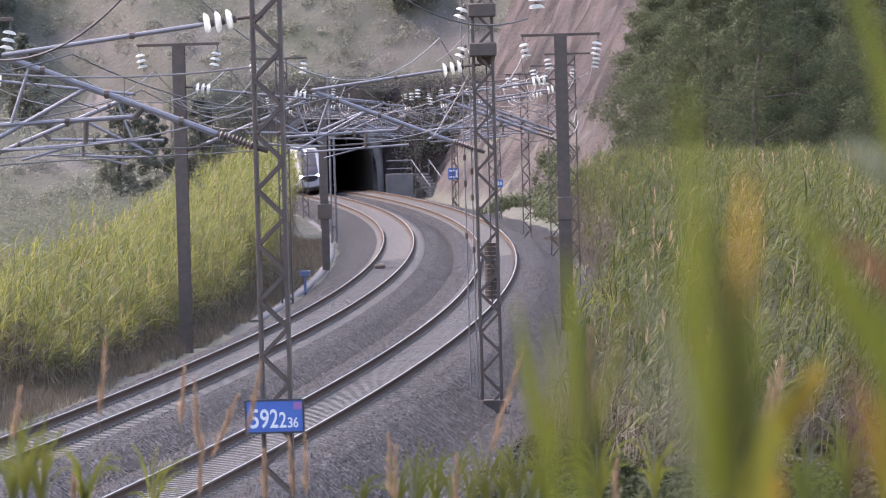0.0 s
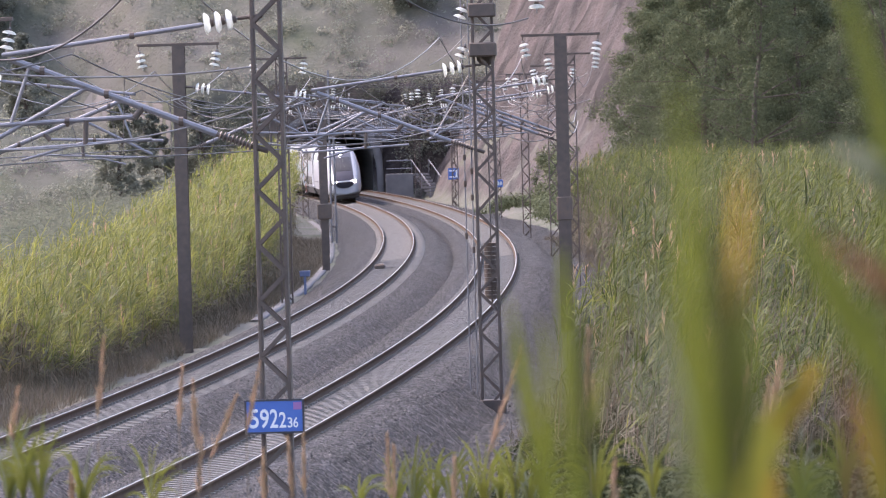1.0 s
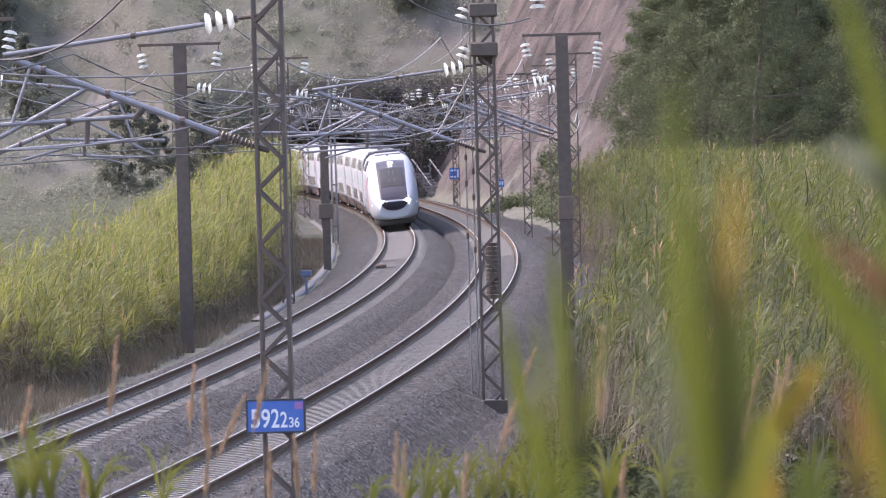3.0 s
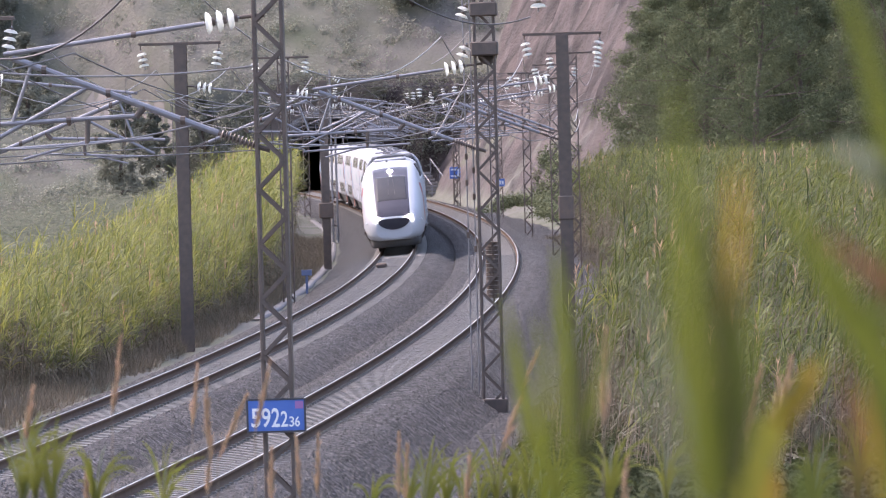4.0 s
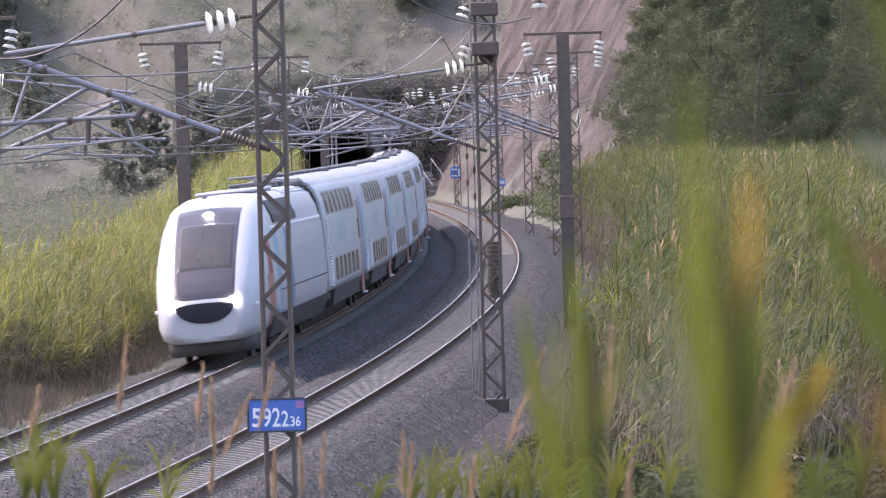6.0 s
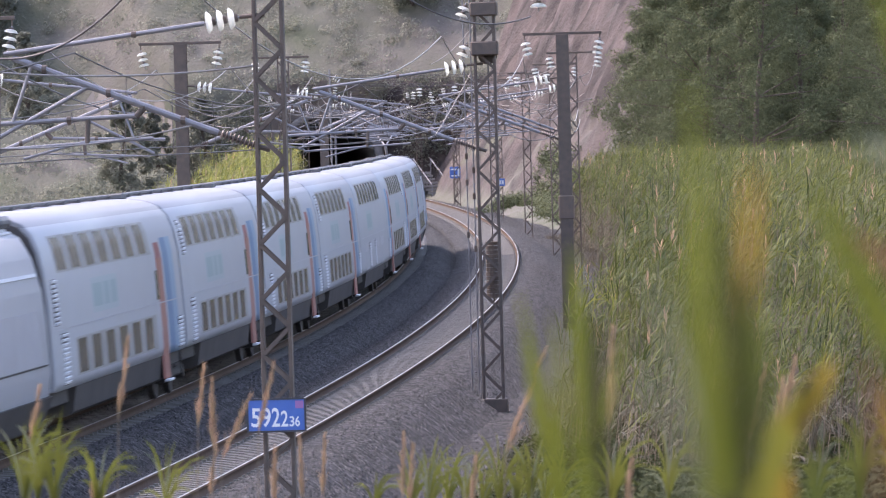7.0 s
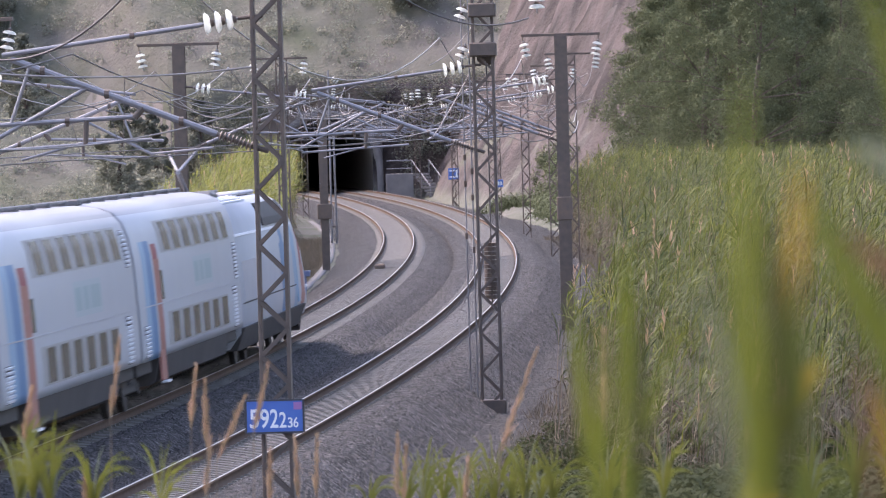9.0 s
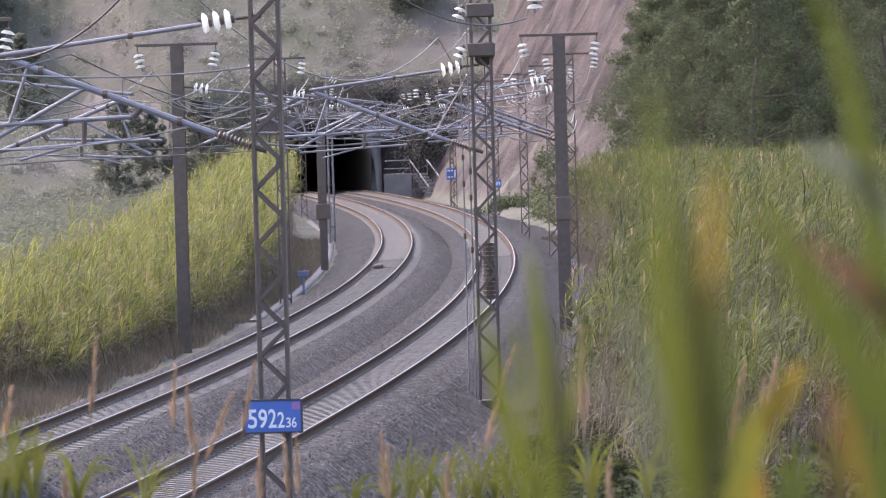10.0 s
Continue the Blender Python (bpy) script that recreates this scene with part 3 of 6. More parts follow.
def build_trailer(name, length, cafe=False):
    car = empty(name)
    half = length / 2 - 0.22
    ys = [-half, -half + 0.06, half - 0.06, half]
    secs = []
    for y in ys:
        g = 0.985 if abs(y) > half - 0.01 else 1.0
        secs.append([(a * g, y, 2.6 + (b - 2.6) * g) for a, b in full([(0.0, 0.98)] + SIDE)])
    body = part("body", loft(secs), M_CAFE if cafe else (M_CAR if length < 19 else M_CAR_END), car)
    sk = [(-1.12, 0.42), (1.12, 0.42), (1.28, 0.5), (1.385, 0.985), (-1.385, 0.985), (-1.28, 0.5)]
    part("skirt", loft([[(a, y, b) for a, b in sk] for y in (-half + 2.9, half - 2.9)], False), M_SKIRT, car, "dusty grey lower skirt")
    for e in (-1, 1):
        bm = box_bm((2.5, 2.6, 0.3), (0, e * (half - 1.35), 0.84), 0.03)
        part("end_underframe", bm, M_UNDER, car)
        ring = full([(0.0, 0.75)] + [(a * 0.94, 2.5 + (b - 2.5) * 0.955) for a, b in SIDE])
        part("gangway_bellows", loft([[(a, y, b) for a, b in ring] for y in (e * (half - 0.02), e * (half + 0.11), e * (half + 0.2))]), M_RUBBER, car, "black rubber gangway bellows")
    # windows, upper and lower deck
    for side in (-1, 1):
        n = 7
        pitch = (2 * half - 6.1) / n
        band = part("window_band", pane_bm(side, -half + 1.4, half - 4.6, 3.1, 3.78, 0.006), M_CURTAIN, car, "beige strip between the upper windows")
        for k in range(n):
            y = -half + 1.6 + k * pitch
            part("window_pane", pane_bm(side, y, y + pitch * 0.58, 3.14, 3.74, 0.014), M_GLASS, band)
        if not cafe:
            band = part("window_band", pane_bm(side, -half + 3.0, half - 4.8, 1.16, 1.86, 0.006), M_CURTAIN, car, "beige strip between the lower windows")
            for k in range(6):
                y = -half + 3.2 + k * (2 * half - 7.9) / 6
                part("window_pane", pane_bm(side, y, y + (2 * half - 7.9) / 6 * 0.58, 1.2, 1.82, 0.014), M_GLASS, band)
            add_louvre(car, side, -half + 1.1, -half + 1.9, 1.05, 2.0)
            add_louvre(car, side, half - 1.2, half - 0.4, 1.05, 1.7)
            add_louvre(car, side, -half + 0.45, -half + 1.05, *((2.15, 3.0) if length > 19 else (2.95, 3.7)))
            part("passenger_door", pane_bm(side, half - 3.92, half - 3.04, 0.5, 3.0, 0.02), M_CAR if length < 19 else M_CAR_END, car, "coral passenger door")
            part("door_step", box_bm((0.12, 0.8, 0.05), (side * 1.44, half - 3.48, 0.46), 0.01), M_LOUVRE, car)
            part("door_window", pane_bm(side, half - 4.35, half - 3.95, 2.15, 2.75, 0.014), M_GLASS, car)
        else:
            for y in (12.6, 14.0):
                part("window_pane", pane_bm(side, -half + y, -half + y + 0.8, 3.14, 3.74, 0.014), M_GLASS, car)
            for y in (2.4, 6.2, 9.4, 12.6):
                part("equipment_door", pane_bm(side, -half + y, -half + y + 2.4, 1.05, 1.9, 0.012), M_GREYPANEL, car)
            add_louvre(car, side, -half + 5.0, -half + 6.0, 1.1, 1.85)
            add_louvre(car, side, -half + 8.7, -half + 9.4, 1.1, 1.85)
        # seam along the side between the decks
        part("seam", pane_bm(side, -half + 0.3, half - 0.3, 2.06, 2.085, 0.008), M_GREYPANEL, car)
    # roof cable and its clips
    bm = bmesh.new()
    for o in (-0.22, 0.12):
        tube(bm, (o, -half, 4.36), (o, half, 4.36), 0.035, n=6)
    for k in range(9):
        box(bm, (0.5, 0.12, 0.1), Matrix.Translation((-0.05, -half + 0.5 + k * (2 * half - 1) / 8, 4.31)))
    part("roof_cable", bm, M_ROOF, car, "dark high-voltage cable on the roof")
    box_c = box_bm((0.9, 0.55, 0.14), (0, half - 0.1, 4.33), 0.03)
    part("roof_joint", box_c, M_ROOF, car)
    add_bogie(car, length / 2)
    return car


NOSE = [  # distance from the tip, half width, roof half width, top, bottom
    (0.00, 0.78, 0.62, 1.42, 0.66), (0.12, 0.98, 0.78, 1.62, 0.56), (0.45, 1.14, 0.90, 1.92, 0.50), (1.05, 1.26, 0.95, 2.32, 0.47), (1.85, 1.33, 0.98, 2.83, 0.46),
    (2.75, 1.38, 1.0, 3.30, 0.46), (3.6, 1.405, 1.0, 3.64, 0.46), (4.6, 1.42, 1.02, 3.88, 0.46), (5.8, 1.425, 1.04, 4.0, 0.46), (7.5, 1.43, 1.05, 4.05, 0.46)]


def nose_at(d):
    t = [r[0] for r in NOSE]
    return [float(np.interp(d, t, [r[k] for r in NOSE])) for k in (1, 2, 3, 4)]


def nose_half(d):
    w, rw, top, bot = nose_at(d)
    h = top - bot
    return [(0.0, bot), (w * 0.72, bot), (w * 0.93, bot + 0.10 * h), (w, bot + 0.25 * h), (w, bot + 0.50 * h), (w * 0.985, bot + 0.66 * h), (rw + (w - rw) * 0.62, bot + 0.83 * h),
            (rw + (w - rw) * 0.15, bot + 0.935 * h), (rw * 0.80, bot + 0.982 * h), (rw * 0.4, bot + 0.997 * h), (0.0, top)]


def nose_side_x(d, z):
    pts = nose_half(d)[3:]
    return float(np.interp(z, [b for a, b in pts], [a for a, b in pts]))


def nose_top_z(d, x):
    pts = nose_half(d)[6:][::-1]
    return float(np.interp(abs(x), [a for a, b in pts], [b for a, b in pts]))


def side_patch(side, y0, y1, z0, z1, half, proud=0.012, slant=0.0):
    bm = bmesh.new()
    cols = []
    zs = [z0 + (z1 - z0) * k / 3 for k in range(4)]
    for a, o in ((y0, -0.03), (y0 + 0.02, proud), (y1 - 0.02, proud), (y1, -0.03)):
        cols.append([bm.verts.new((side * (nose_side_x(a + half, z) + o), a - slant * (z - z0), z)) for z in zs])
    for p, q in zip(cols, cols[1:]):
        for k in range(3):
            bm.faces.new((p[k], q[k], q[k + 1], p[k + 1]))
    for row in (0, 3):
        bm.faces.new([c[row] for c in cols])
    bmesh.ops.recalc_face_normals(bm, faces=bm.faces)
    return bm


def face_patch(d0, d1, w0, w1, half, proud, n=12, top_arc=0.0):
    """A panel on the sloping front, from d0 to d1 behind the tip."""
    bm = bmesh.new()
    rows = []
    for i in range(n + 1):
        d = d0 + (d1 - d0) * i / n
        w = w0 + (w1 - w0) * i / n
        row = []
        for k in range(25):
            x = w * (k - 12) / 12
            z = nose_top_z(d, x)
            lift = proud if 0 < k < 24 and 0 < i < n else -0.02
            row.append(bm.verts.new((x, d - half - lift * 0.7, z + lift * 0.7)))
        rows.append(row)
    for p, q in zip(rows, rows[1:]):
        for k in range(24):
            bm.faces.new((p[k], p[k + 1], q[k + 1], q[k]))
    bmesh.ops.recalc_face_normals(bm, faces=bm.faces)
    for f in bm.faces:
        f.smooth = True
    return bm


def build_power_car(name, raised):
    car = empty(name)
    length = 22.15
    half = length / 2
    ds = [0.0, 0.12, 0.25, 0.45, 0.7, 1.05, 1.4, 1.85, 2.3, 2.75, 3.2, 3.6, 4.1, 4.6, 5.2, 5.8, 6.6, 7.5, 12.0, length - 0.3]
    part("body", loft([[(a, d - half, b) for a, b in full(nose_half(d))] for d in ds]), M_POWER, car)
    # lower skirt and pilot
    part("skirt", loft([[(a, y, b) for a, b in ((-1.2, 0.42), (1.2, 0.42), (1.44, 0.95), (-1.44, 0.95))] for y in (-half + 3.6, half - 0.4)], False), M_SKIRT, car, "dusty grey lower skirt")
    part("pilot", loft([[(a * w, d - half, b) for a, b in ((-1, 0.22), (1, 0.22), (1.06, 0.62), (-1.06, 0.62))] for d, w in ((0.35, 0.8), (0.8, 1.0), (2.6, 1.12))]), M_SKIRT, car, "grey pilot plate under the nose")
    # front
    part("windscreen", face_patch(0.0, 4.15, 0.78, 0.86, half, 0.02, 28), M_SCREEN, car, "large dark windscreen panel")
    part("windscreen_pane", face_patch(0.9, 3.0, 0.72, 0.72, half, 0.034, 16), M_CABGLASS, car, "darker cab window pane")
    bm = bmesh.new()
    n = 24
    cen_v = bm.verts.new((0, -half - 0.06, 1.3))
    rim = []
    for k in range(n):
        a = 2 * math.pi * k / n
        x, z = 0.72 * math.cos(a), 1.42 + (0.08 if math.sin(a) > 0 else 0.42) * math.sin(a)
        rim.append(bm.verts.new((x, -half - 0.035 + 0.03 * abs(math.cos(a)) ** 3, z)))
    for k in range(n):
        bm.faces.new((cen_v, rim[k], rim[(k + 1) % n]))
    bmesh.ops.solidify(bm, geom=bm.faces[:], thickness=0.06)
    part("coupler_hatch", bm, M_SCREEN, car, "dark oval coupler cover between the headlights")
    for s in (-1, 1):
        bm = bmesh.new()
        bmesh.ops.create_uvsphere(bm, u_segments=16, v_segments=10, radius=1.0, matrix=Matrix.Translation((s * 0.74, -half + 0.03, 1.53)) @ Matrix.Diagonal((0.13, 0.08, 0.08, 1)))
        part("headlight", bm, M_HEADLIGHT, car, "lit white headlight")
        bm = bmesh.new()
        bmesh.ops.create_uvsphere(bm, u_segments=10, v_segments=8, radius=0.05, matrix=Matrix.Translation((s * 1.24, -half + 0.62, 1.35)))
        part("marker_lamp", bm, M_LOUVRE, car, "small unlit marker lamp")
    d = 3.42
    bm = bmesh.new()
    bmesh.ops.create_uvsphere(bm, u_segments=12, v_segments=8, radius=1.0, matrix=Matrix.Translation((0, d - half - 0.02, nose_top_z(d, 0) + 0.01)) @ Matrix.Diagonal((0.13, 0.05, 0.09, 1)))
    part("top_lamp", bm, M_TOPLIGHT, car, "lit lamp above the windscreen")
    part("step", box_bm((0.18, 0.06, 0.09), (0.15, -half + 0.1, 0.78), 0.01), M_UNDER, car)
    for s in (-1, 1):
        part("wiper", tube_bm((s * 0.15, 1.3 - half, nose_top_z(1.3, 0.15) + 0.05), (s * 0.1, 2.5 - half, nose_top_z(2.5, 0.1) + 0.05), 0.015, n=5), M_UNDER, car)
        part("side_vent", side_patch(s, -half + 6.3, -half + 13.4, 3.22, 3.80, half, 0.055), M_UNDER, car, "dark side vent under the roof")
        part("machine_room_panel", side_patch(s, -half + 10.3, half - 1.2, 1.55, 2.5, half), M_GREYPANEL, car, "pale grey machine room panel")
        part("cab_door", side_patch(s, -half + 4.75, -half + 5.45, 1.05, 2.9, half, 0.01), M_POWER, car)
        part("seam", side_patch(s, -half + 5.2, half - 0.5, 3.10, 3.16, half, 0.03), M_LOUVRE, car, "bright ledge along the side")
        part("panel_seam", side_patch(s, -half + 6.0, half - 0.6, 1.50, 1.53, half, 0.02), M_SKIRT, car)
        for k in range(5):
            x = 0.62 + 0.09 * k
            z = nose_top_z(12.0, x) + 0.02
            part("roof_rib", tube_bm((s * x, half - 8.2, z), (s * x, half - 0.6, z), 0.028, n=6), M_LOUVRE, car, "white longitudinal roof rib")
    for k in range(3):
        part("roof_hatch", box_bm((1.5, 1.9, 0.10), (0, -half + 9.0 + k * 2.1, 4.08), 0.04), M_GREYPANEL, car)
    bm = box_bm((2.0, 1.2, 0.22), (0, half - 0.9, 4.12), 0.08)
    part("roof_fairing", bm, M_ROOF, car, "dark roof fairing before the taller coach")
    part("horn", box_bm((0.1, 0.5, 0.1), (-0.1, -half + 3.9, 4.05), 0.02), M_ROOF, car)
    # pantograph
    y = half - 4.0
    bm = box_bm((1.4, 1.6, 0.08), (0, y, 4.2), 0.02)
    for s in (-0.6, 0.6):
        tube(bm, (s, y - 0.7, 4.0), (s, y - 0.7, 4.2), 0.06)
        tube(bm, (s, y + 0.7, 4.0), (s, y + 0.7, 4.2), 0.06)
    base = part("pantograph_base", bm, M_ROOF, car)
    bm = bmesh.new()
    if raised:
        knee, head = (0, y + 1.4, 4.75), (0, y - 0.2, 5.26)
    else:
        knee, head = (0, y + 1.5, 4.33), (0, y - 0.4, 4.4)
    tube(bm, (0, y - 0.2, 4.24), knee, 0.06)
    for s in (-1, 1):
        tube(bm, knee, (s * 0.35, head[1], head[2] - 0.03), 0.035)
    box(bm, (1.5, 0.3, 0.06), Matrix.Translation(head), 0.02)
    part("pantograph_arm", bm, M_GALV, base)
    for q in (4.0, 7.0):
        add_bogie(car, -half + q)
    add_bogie(car, half - 5.2)
    part("underframe", box_bm((2.3, 17.0, 0.45), (0, 0.8, 0.6), 0.05), M_UNDER, car)
    return car


PITCHES = [22.15, 20.4, 18.7, 18.7, 18.7, 18.7, 18.7, 18.7, 20.4, 21.4]


def build_train():
    power = build_power_car("train_power_car", False)
    tagged(power, "white bullet-nosed electric power car with lit headlights", "train", group="train cars")
    tail = build_power_car("train_power_car", True)
    tagged(tail, "white rear power car with raised pantograph and blue stripes", "train", group="train cars")
    end = tagged(build_trailer("train_coach", 20.4), "white double-deck passenger coach with coral and blue bands", "train coach", group="train cars")
    mid = tagged(build_trailer("train_coach", 18.7), "white double-deck passenger coach with coral and blue bands", "train coach", group="train cars")
    bar = tagged(build_trailer("train_coach", 18.7, True), "white double-deck bar coach with equipment doors below", "train coach", group="train cars")
    cars = [power, end, mid] + [copy_thing(mid, Matrix()) for k in range(2)] + [bar] + [copy_thing(mid, Matrix()) for k in range(2)] + [copy_thing(end, Matrix()), tail]
    turned = [0, 0, 0, 0, 0, 0, 1, 1, 1, 1]
    return cars, turned


TRAIN, TURNED = build_train()


def train_tip(t):
    """Distance of the leading nose from the camera along the line."""
    return 502.5 - 59.9 * t


def key_train():
    times = [k * 0.25 for k in range(41)]
    offset = 0.0
    for car, flip, length in zip(TRAIN, TURNED, PITCHES):
        spin = Matrix.Rotation(math.pi, 4, "Z") if flip else Matrix()
        rows = []
        for t in times:
            m = rail_pose(y_at(train_tip(t) + offset + length / 2))
            rows.append((t, m @ spin))
        walk(car, rows)
        offset += length


# ---- overhead line ----
M_INSGLASS = material("toughened_insulator_glass", (0.93, 0.94, 0.90), 0.1, 0.0, translucent=0.75, spec=0.8)
M_BROWNINS = material("brown_ribbed_insulator", (0.10, 0.075, 0.065), 0.4, 0.0, second=(0.15, 0.11, 0.09), scale=9.0)
M_WEIGHT = material("rusty_tension_weights", (0.11, 0.09, 0.08), 0.85, second=(0.17, 0.12, 0.09), scale=4.0)


def disc_mesh():
    """Bell-shaped glass disc with its metal cap, axis along z."""
    bm = bmesh.new()
    prof = [(0.036, 0.075), (0.048, 0.07), (0.05, 0.034), (0.105, 0.015), (0.14, -0.025), (0.128, -0.035), (0.07, -0.02), (0.03, -0.04)]
    n = 16
    rings = [[bm.verts.new((r * math.cos(2 * math.pi * k / n), r * math.sin(2 * math.pi * k / n), z)) for k in range(n)] for r, z in prof]
    for row, (p, q) in enumerate(zip(rings, rings[1:])):
        for k in range(n):
            f = bm.faces.new((p[k], q[k], q[(k + 1) % n], p[(k + 1) % n]))
            f.smooth, f.material_index = True, int(row < 2)
    bm.faces.new(rings[0]).material_index = 1
    bm.faces.new(rings[-1][::-1]).material_index = 1
    bmesh.ops.recalc_face_normals(bm, faces=bm.faces)
    me = bpy.data.meshes.new("glass_disc")
    bm.to_mesh(me)
    bm.free()
    me.materials.append(M_INSGLASS)
    me.materials.append(M_STEEL)
    return me


DISC = disc_mesh()


def discs(parent, a, b, n=3, size=1.15):
    """A string of glass discs on a rod from a to b."""
    a, b = Vector(a), Vector(b)
    rod = part("insulator_string", tube_bm(a, b, 0.018, n=6), M_GALV, parent, "string of bright glass insulator discs")
    q = (a - b).to_track_quat("Z", "Y").to_matrix().to_4x4()
    gap = min(0.17, (b - a).length / (n + 0.6))
    for k in range(n):
        ob = attach("glass_disc", DISC, None, rod)
        ob.matrix_basis = Matrix.Translation((a + b) / 2 + (a - b).normalized() * gap * ((n - 1) / 2 - k)) @ q @ Matrix.Scale(size, 4)
    return rod


def ribbed(parent, a, b, r=0.075, n=9):
    a, b = Vector(a), Vector(b)
    d = (b - a).normalized()
    u = d.orthogonal().normalized()
    v = d.cross(u)
    length = (b - a).length
    outline = [(0.0, 0.035)]
    for k in range(n):
        s = length * (k + 1) / (n + 1)
        outline += [(s - 0.014, 0.035), (s - 0.010, r), (s + 0.010, r * 0.75), (s + 0.014, 0.035)]
    outline.append((length, 0.035))
    bm = bmesh.new()
    rings = []
    for s, q in outline:
        rings.append([bm.verts.new(a + d * s + (u * math.cos(w * math.tau / 12) + v * math.sin(w * math.tau / 12)) * q) for w in range(12)])
    for lo, hi in zip(rings, rings[1:]):
        for w in range(12):
            bm.faces.new((lo[w], lo[(w + 1) % 12], hi[(w + 1) % 12], hi[w]))
    bm.faces.new(rings[0][::-1])
    bm.faces.new(rings[-1])
    part("ribbed_insulator", bm, M_BROWNINS, parent, "dark brown ribbed insulator")


def add_cantilever(mast, dz=0.0, reach=3.75, y=0.0):
    """Tubular bracket that carries the wires over the track, towards +x."""
    k = reach / 3.75
    P = lambda a, z: (a * k, y, z + dz)
    discs(mast, P(0.40, 7.43), P(1.0, 7.345), 3, 1.2)
    part("pull_rod", tube_bm(P(0.05, 7.46), P(0.42, 7.43), 0.03), M_STEEL, mast)
    part("top_tube", tube_bm(P(0.95, 7.35), P(3.95, 6.98), 0.035), M_GALV, mast, "grey galvanised tube")
    ribbed(mast, P(0.22, 5.52), P(0.78, 5.73), 0.085)
    part("hinge", tube_bm(P(0.02, 5.46), P(0.24, 5.53), 0.04), M_STEEL, mast)
    part("strut_tube", tube_bm(P(0.78, 5.73), P(3.82, 6.92), 0.05), M_GALV, mast, "thick galvanised strut tube")
    part("registration_tube", tube_bm(P(1.95, 6.02), P(4.55, 5.93), 0.035), M_GALV, mast)
    part("knuckle", tube_bm(P(1.86, 6.16), P(2.0, 6.0), 0.05), M_STEEL, mast)
    part("brace_tube", tube_bm(P(2.7, 6.46), P(4.3, 5.62), 0.032), M_GALV, mast)
    part("hanger", tube_bm(P(3.52, 6.86), P(3.85, 5.95), 0.028), M_GALV, mast)
    part("steady_bracket", tube_bm(P(2.72, 5.98), P(2.74, 5.62), 0.04), M_STEEL, mast)
    part("steady_arm", tube_bm(P(1.75, 5.68), P(4.2, 5.56), 0.025), M_GALV, mast)
    part("steady_arm", tube_bm(P(2.75, 5.66), P(3.7, 5.42), 0.02), M_GALV, mast)
    for a, z, w in ((1.3, 5.934, 0.066), (2.4, 6.364, 0.066), (3.35, 6.736, 0.066), (3.0, 5.984, 0.05), (2.0, 7.22, 0.05)):
        part("clamp", tube_bm(P(a - 0.035, z), P(a + 0.035, z), w, n=8), M_STEEL, mast)


def lattice_mast(name, top, width=0.45, cant=True, dz=-0.35, pitch=0.48, chord=0.10):
    """Mast of two channels with zigzag lacing. Origin at rail level; it stands on its footing."""
    mast = empty(name)
    for s in (-1, 1):
        bm = box_bm((chord * 0.55, 0.20, top + 1.0), (s * (width / 2 - chord * 0.25), 0, top / 2 - 0.5), 0.008)
        part("chord", bm, M_STEEL, mast)
    w = width - chord * 0.5
    n = int((top + 0.8) / pitch)
    for k in range(n):
        z = -0.85 + k * pitch
        s = 1 if k % 2 else -1
        for yy in (-0.105, 0.105):
            a, b = Vector((-s * w / 2, yy, z)), Vector((s * w / 2, yy, z + pitch))
            m = Matrix.Translation((a + b) / 2) @ Matrix.Rotation(math.atan2(b.x - a.x, pitch), 4, "Y")
            part("brace", box_bm((0.055, 0.012, (b - a).length), (0, 0, 0), 0.0, m), M_STEEL, mast)
    part("base_plate", box_bm((width + 0.12, 0.4, 0.06), (0, 0, -1.0 + 0.03), 0.01), M_STEEL, mast)
    part("footing", box_bm((width + 0.3, 0.7, 0.5), (0, 0, -1.22), 0.03), M_CONCRETE, mast)
    if cant:
        add_cantilever(mast, dz)
    return mast


def solid_mast(name, top, width=0.34, bar=2.5, dz=-0.35, cant=True):
    """Wide-flanged steel post with a crossbar and hanging insulators."""
    mast = empty(name)
    bm = bmesh.new()
    box(bm, (width, 0.03, top + 1.0), Matrix.Translation((0, -0.15, top / 2 - 0.5)), 0.006)
    box(bm, (width, 0.03, top + 1.0), Matrix.Translation((0, 0.15, top / 2 - 0.5)), 0.006)
    box(bm, (0.03, 0.27, top + 1.0), Matrix.Translation((0, 0, top / 2 - 0.5)))
    part("post", bm, M_STEEL, mast)
    part("footing", box_bm((width + 0.4, 0.8, 0.5), (0, 0, -1.22), 0.03), M_CONCRETE, mast)
    if bar:
        part("crossbar", box_bm((bar, 0.12, 0.09), (0, -0.1, top + 0.04), 0.01), M_STEEL, mast)
        for s in (-1, 1):
            e = s * (bar / 2 - 0.06)
            part("hanger", tube_bm((e, -0.1, top), (e, -0.1, top - 0.14), 0.02, n=6), M_STEEL, mast)
            discs(mast, (e, -0.1, top - 0.12), (e - 0.12 * s, -0.1, top - 0.72), 3, 1.15)
    if cant:
        add_cantilever(mast, dz)
    return mast


def stand(y, u, towards):
    """Pose of a mast beside the line; towards: -1 when its bracket points left."""
    p = beside(y, u)
    a = -math.atan(centre(y)[1]) + (math.pi if towards < 0 else 0)
    return Matrix.Translation(p) @ Matrix.Rotation(a, 4, "Z")


RIGHT_U, LEFT_U = APART + 3.0, -3.35
STEEL_LABEL = "dark weathered steel lattice mast with tubular bracket and glass insulators"
POST_LABEL = "dark steel post with crossbar, bracket and hanging glass insulators"


